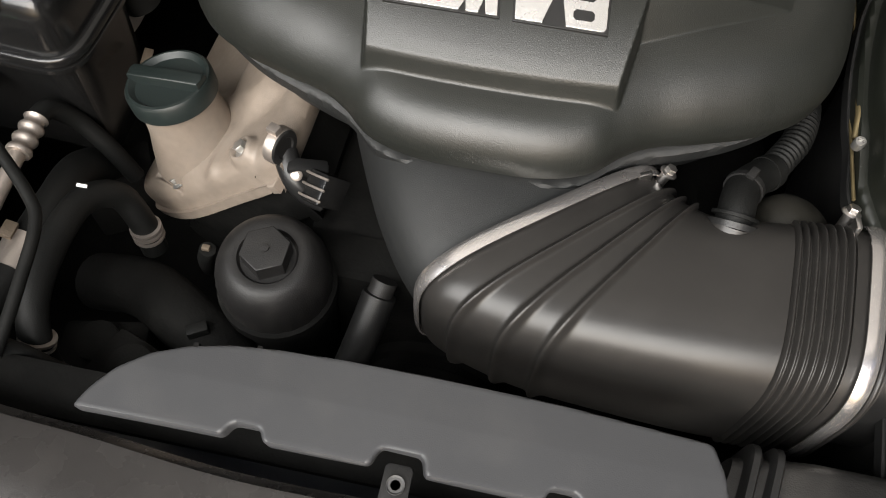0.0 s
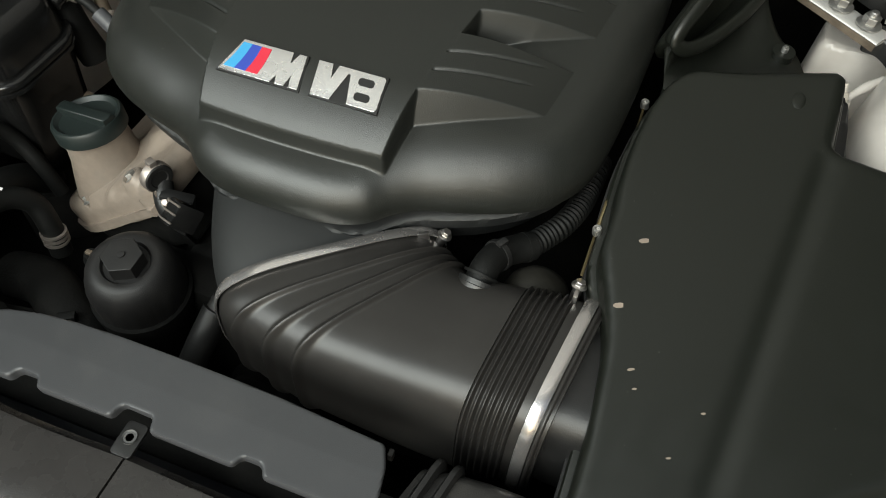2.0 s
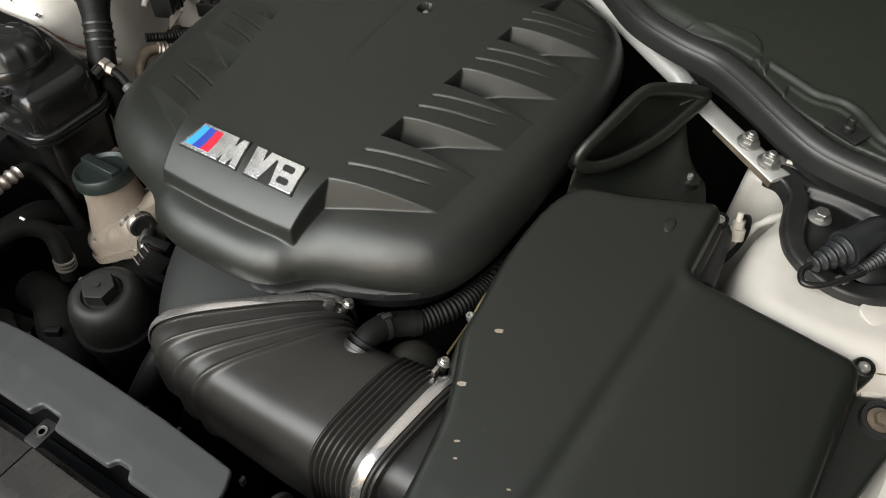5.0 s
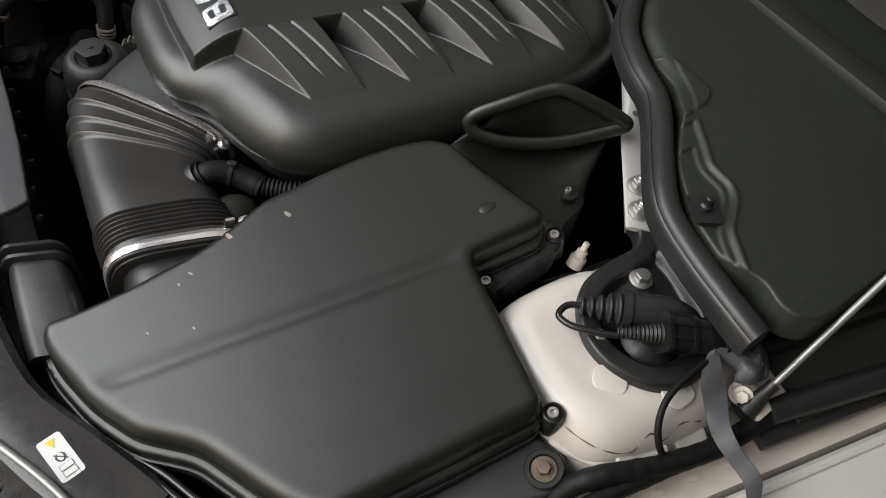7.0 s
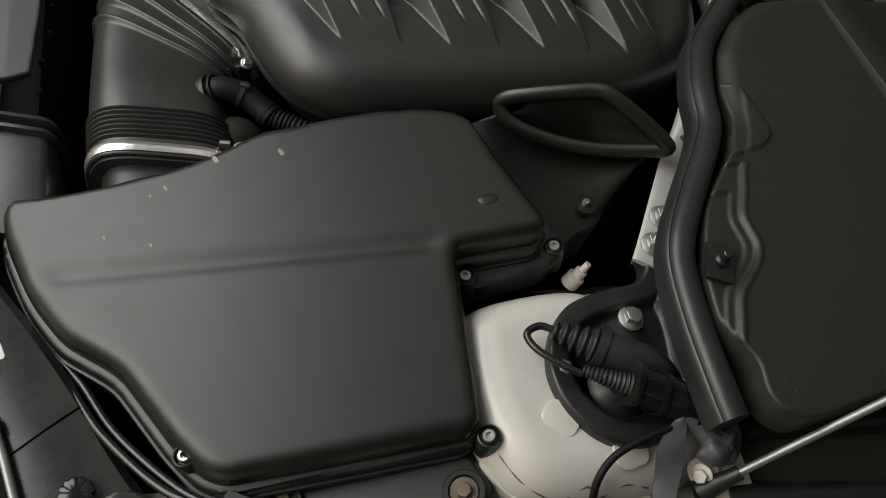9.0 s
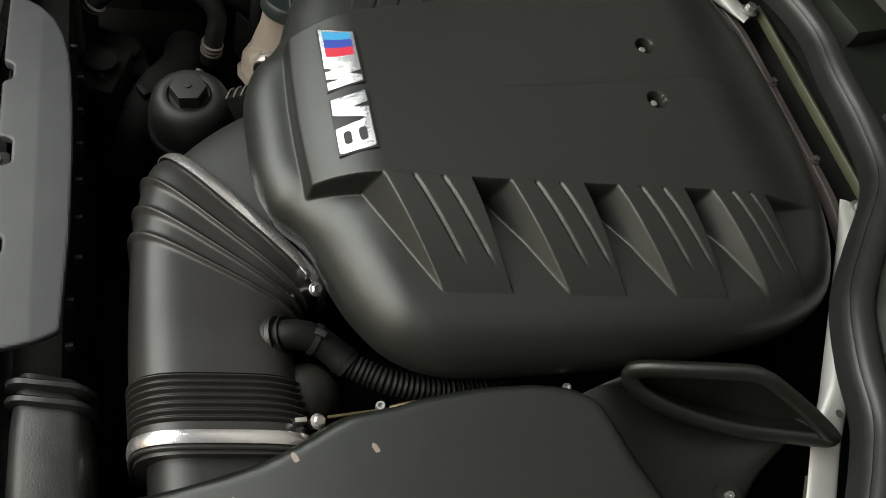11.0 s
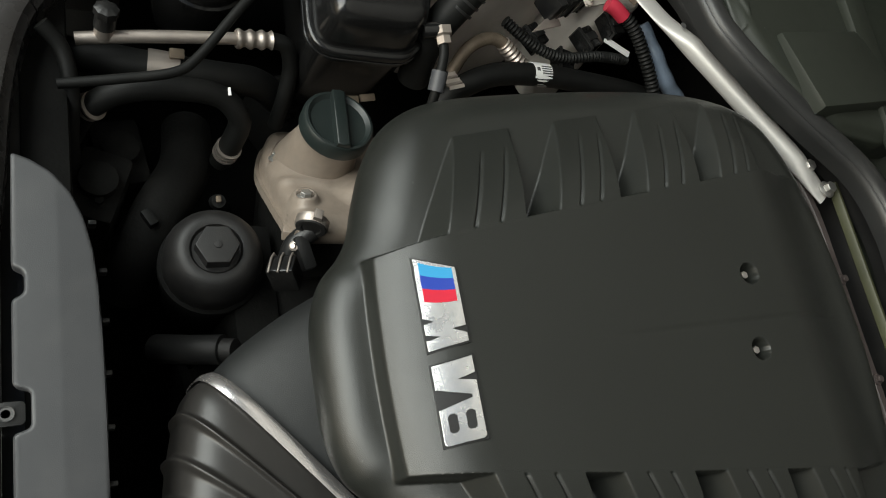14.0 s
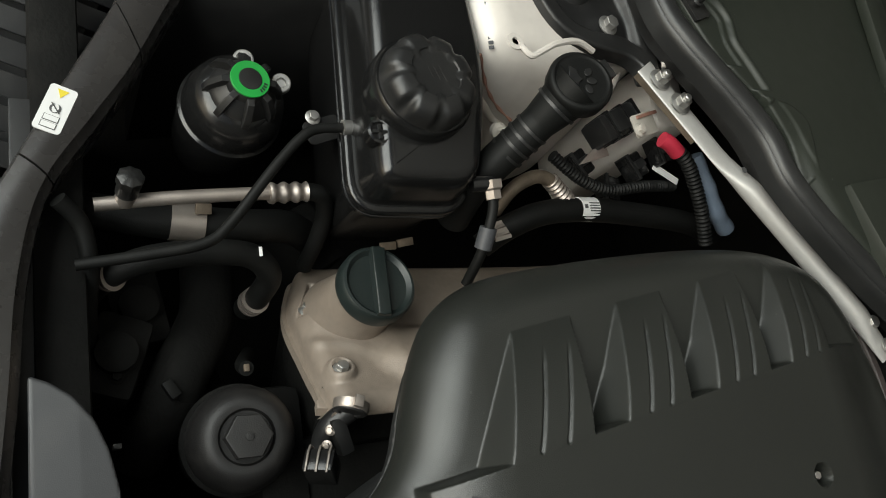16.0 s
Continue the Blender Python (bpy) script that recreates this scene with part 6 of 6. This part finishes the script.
loom("tower_hose", "thin black hose curving behind the strut tower", [(0.43, 0.48, 0.79), (0.450, 0.515, 0.815), (0.456, 0.545, 0.822), (0.452, 0.585, 0.812), (0.445, 0.625, 0.775)], 0.0030, False)

strip = thing("foam_strip", "loose grey foil-faced foam strip over the wing edge", "foam strip", (0.66, 0.54, 0.87))
rows = []
leaf = curve([(0.607, 0.549, 0.899), (0.620, 0.538, 0.893), (0.641, 0.530, 0.883), (0.665, 0.522, 0.872), (0.688, 0.523, 0.864), (0.713, 0.527, 0.856), (0.736, 0.522, 0.828)], 6)
for k, p in enumerate(leaf):
    w = float(np.interp(k, (0, 5, 10, 16, 24, 31, 36), (0.0012, 0.0085, 0.0115, 0.0095, 0.0075, 0.0078, 0.0045)))
    fold = 0.25 + 0.6 * smooth(12, 20, k)
    e = Vector((0.12, math.cos(fold), math.sin(fold))).normalized()
    n = Vector((0.3, -0.5, 0.8))
    n = (n - e * n.dot(e)).normalized()
    rows.append([p + e * w + n * 0.0008, p + n * (0.0022 + 0.0012 * math.sin(k * 0.9)), p - e * w + n * 0.0010, p - e * w - n * 0.0010, p - n * 0.0002, p + e * w - n * 0.0012])
part("strip", loft(rows), TAPE, strip)
part("fold", tube([(0.607, 0.549, 0.896), (0.616, 0.560, 0.893), (0.628, 0.570, 0.890), (0.636, 0.580, 0.888)], lambda q: 0.006 + 0.10 * q, 10, 6), TAPE, strip)
wad = thing("crumpled_foil", "crumpled grey foil tape at the end of the seal", "tape", (0.625, 0.58, 0.89))
bm = bmesh.new()
bmesh.ops.create_icosphere(bm, subdivisions=4, radius=1, matrix=pose(0.632, 0.578, 0.888, 0, 0, 20) @ Matrix.Diagonal((0.016, 0.022, 0.012, 1)))
for v in bm.verts:
    v.co += 0.007 * noise.noise_vector(v.co * 60) + 0.0008 * noise.noise_vector(v.co * 200)
part("wad", bm, TAPE, wad)
hinge = thing("hood_hinge_bracket", "pale painted bracket with bolt below the gas strut", "bracket", (0.65, 0.57, 0.86))
part("plate", box(0.035, 0.045, 0.006, pose(0.652, 0.585, 0.866, 0, 15, 10), 0.002), SEALANT, hinge)
part("spacer", lathe([(0.012, 0), (0.012, 0.006), (0.009, 0.008), (0.001, 0.008)], aim((0.645, 0.570, 0.864), (0.35, -0.5, 0.8)), 20), SEALANT, hinge)
bolt(hinge, (0.649, 0.562, 0.873), (0.35, -0.75, 0.5), 0.0115, SEALANT)
bump = thing("wing_rubber_buffer", "black rubber sealing strip on top of the wing", "rubber strip", (0.68, 0.70, 0.86))
part("strip", tube([(0.668, 0.585, 0.856), (0.680, 0.65, 0.862), (0.694, 0.74, 0.868), (0.705, 0.85, 0.876)], 0.013, 14), RUBBER, bump)
part("base", box(0.05, 0.30, 0.012, pose(0.685, 0.72, 0.852, 5, 0, -7), 0.003), BLACK, bump)
catch = thing("wing_bolt_plate", "small metal plate with a bolt on the painted wing", "bolt plate", (0.715, 0.73, 0.85))
part("plate", box(0.030, 0.044, 0.003, pose(0.726, 0.742, 0.8475, 5, 0, -6), 0.001), WHITE, catch)
part("square_washer", box(0.022, 0.024, 0.003, pose(0.726, 0.742, 0.8500, 5, 0, -6), 0.001), SEALANT, catch)
bolt(catch, (0.726, 0.742, 0.8515), (0, -0.1, 1), 0.012, SEALANT)
plugA.matrix_basis = Matrix.Translation((0.006, 0.006, 0)) @ plugA.matrix_basis
plugB.matrix_basis = Matrix.Translation((0.003, 0.008, 0)) @ plugB.matrix_basis
# raised sealant seams and tabs on the strut tower
for s in (1, -1):
    seam = thing("folded_tabs", "pale folded tabs at the foot of the strut tower", "tab", (s * 0.655, 0.46, 0.83), "folded tabs")
    for y in (0.44, 0.50):
        part("tab", moulded(ccw(softened([(s * 0.640, y), (s * 0.668, y + 0.004), (s * 0.672, y + 0.034), (s * 0.646, y + 0.036)], 0.006)), lambda x, yy, d: 0.839 - 0.35 * (np.abs(x) - 0.64) - shoulder(d, 0.002), 0.002, 0.004), WHITE, seam)

for s in (1, -1):
    for x, y, a in ((0.587, 0.462, -40), (0.622, 0.512, 10)):
        flag = thing("tower_tab", "small pale pressed tab at the edge of the strut plate", "tab", (s * x, y, 0.866), "tower tabs")
        part("tab", prism(rounded(0.024, 0.030, 0.008), 0.002, pose(s * x, y, 0.868, 0, s * 10, s * a), 0.0006), WHITE, flag)
hole = thing("drain_hole", "small round black hole in the tower skin", "hole", (0.601, 0.475, 0.863))
part("hole", lathe([(0.0028, 0), (0.0028, 0.0016), (0.0005, 0.0016)], pose(0.601, 0.475, 0.8635), 14), INK, hole)

# worn lid edge with its screws beside the engine
edge_rod = thing("lid_hinge_wire", "thin worn brass-coloured wire with screws along the filter box", "wire", (0.272, 0.35, 0.83))
part("wire", tube([(0.2680, 0.452, 0.832), (0.2675, 0.41, 0.827), (0.2620, 0.33, 0.820), (0.2610, 0.293, 0.818), (0.2605, 0.250, 0.815)], 0.0013, 8), BRASS, edge_rod)
part("lever", tube([(0.2615, 0.300, 0.822), (0.2630, 0.316, 0.829), (0.2645, 0.334, 0.831)], lambda q: 0.0022 + 0.05 * q, 10), BRASS, edge_rod)
for y, z in ((0.454, 0.838), (0.291, 0.829)):
    socket_screw(edge_rod, (0.2680 if y > 0.4 else 0.2615, y, z - 0.002), (-0.1, -0.2, 1), 0.0042)

COLLAR = ((0.4540, 0.556, 0.804), (0.4570, 0.564, 0.810), (0.4620, 0.573, 0.815), (0.4700, 0.582, 0.819), (0.4790, 0.590, 0.824), (0.4890, 0.596, 0.830))
# pale body flange behind the strut plates
for s in (1, -1):
    fold = thing("flange_edge", "thin pale painted body flange behind the strut plate", "body flange", (s * 0.53, 0.604, 0.88), "flange edges", "structure")
    part("edge", tube([(s * 0.463, 0.6025, 0.8875), (s * 0.480, 0.6045, 0.8880), (s * 0.505, 0.6050, 0.8880), (s * 0.535, 0.6040, 0.8876), (s * 0.565, 0.6000, 0.8870), (s * 0.598, 0.5840, 0.8850)], 0.0024, 8, 6), WHITE, fold)

# cracked sealant at the foot of the towers, stamped marks on one of them
for s in (1, -1):
    crack = thing("sealant_seam", "thin cracked sealant seam across the painted tower foot", "sealant seam", (s * 0.63, 0.44, 0.84), "sealant seams")
    part("seam", tube([(s * x, y, z) for x, y, z in ((0.600, 0.410, 0.8478), (0.617, 0.417, 0.8477), (0.634, 0.432, 0.8446), (0.6436, 0.453, 0.8419), (0.6396, 0.473, 0.8532), (0.647, 0.485, 0.8435), (0.643, 0.5065, 0.8514), (0.647, 0.528, 0.8457))], lambda q: 0.0007 + 0.0004 * math.sin(q * 300), 6, 10), RUST, crack)
    part("collar_bead", tube([(s * x, y, z) for x, y, z in COLLAR], lambda q: 0.0046 + 0.0008 * math.sin(q * 190), 10, 10), WHITE, crack)
    part("bead", tube([(s * x, y, z) for x, y, z in ((0.600, 0.404, 0.822), (0.622, 0.416, 0.824), (0.640, 0.436, 0.826), (0.650, 0.462, 0.830), (0.652, 0.49, 0.834))], lambda q: 0.0042 + 0.0010 * math.sin(q * 170), 10, 10), SEALANT, crack)
bare = thing("bare_seam", "thin rosy bare line where the tower sealant has cracked", "sealant seam", (-0.46, 0.44, 0.80))
part("line", tube([(-0.4830, 0.405, 0.838), (-0.4745, 0.4145, 0.824), (-0.4655, 0.431, 0.803), (-0.4585, 0.455, 0.782), (-0.4515, 0.480, 0.768)], lambda q: 0.0016 + 0.0006 * math.sin(q * 240), 8, 8), ROSE, bare)
part("soft_bead", tube([(-0.478, 0.400, 0.826), (-0.4660, 0.4145, 0.806), (-0.4575, 0.431, 0.787), (-0.4510, 0.455, 0.768), (-0.4440, 0.480, 0.754)], lambda q: 0.0048 + 0.0009 * math.sin(q * 130), 10, 8), SEALANT, bare)
stamp = thing("stamped_marks", "row of small grey stamped marks on the painted tower", "stamped marks", (-0.50, 0.44, 0.865))
for k in range(11):
    part("mark", box(0.0034, 0.0052, 0.0008, pose(-0.4835 - 0.0050 * k, 0.4105 - 0.00005 * k, 0.8508 + 0.0010 * k - (0.0007 if k > 6 else 0), 28, 8, 2), 0), TAPE, stamp)
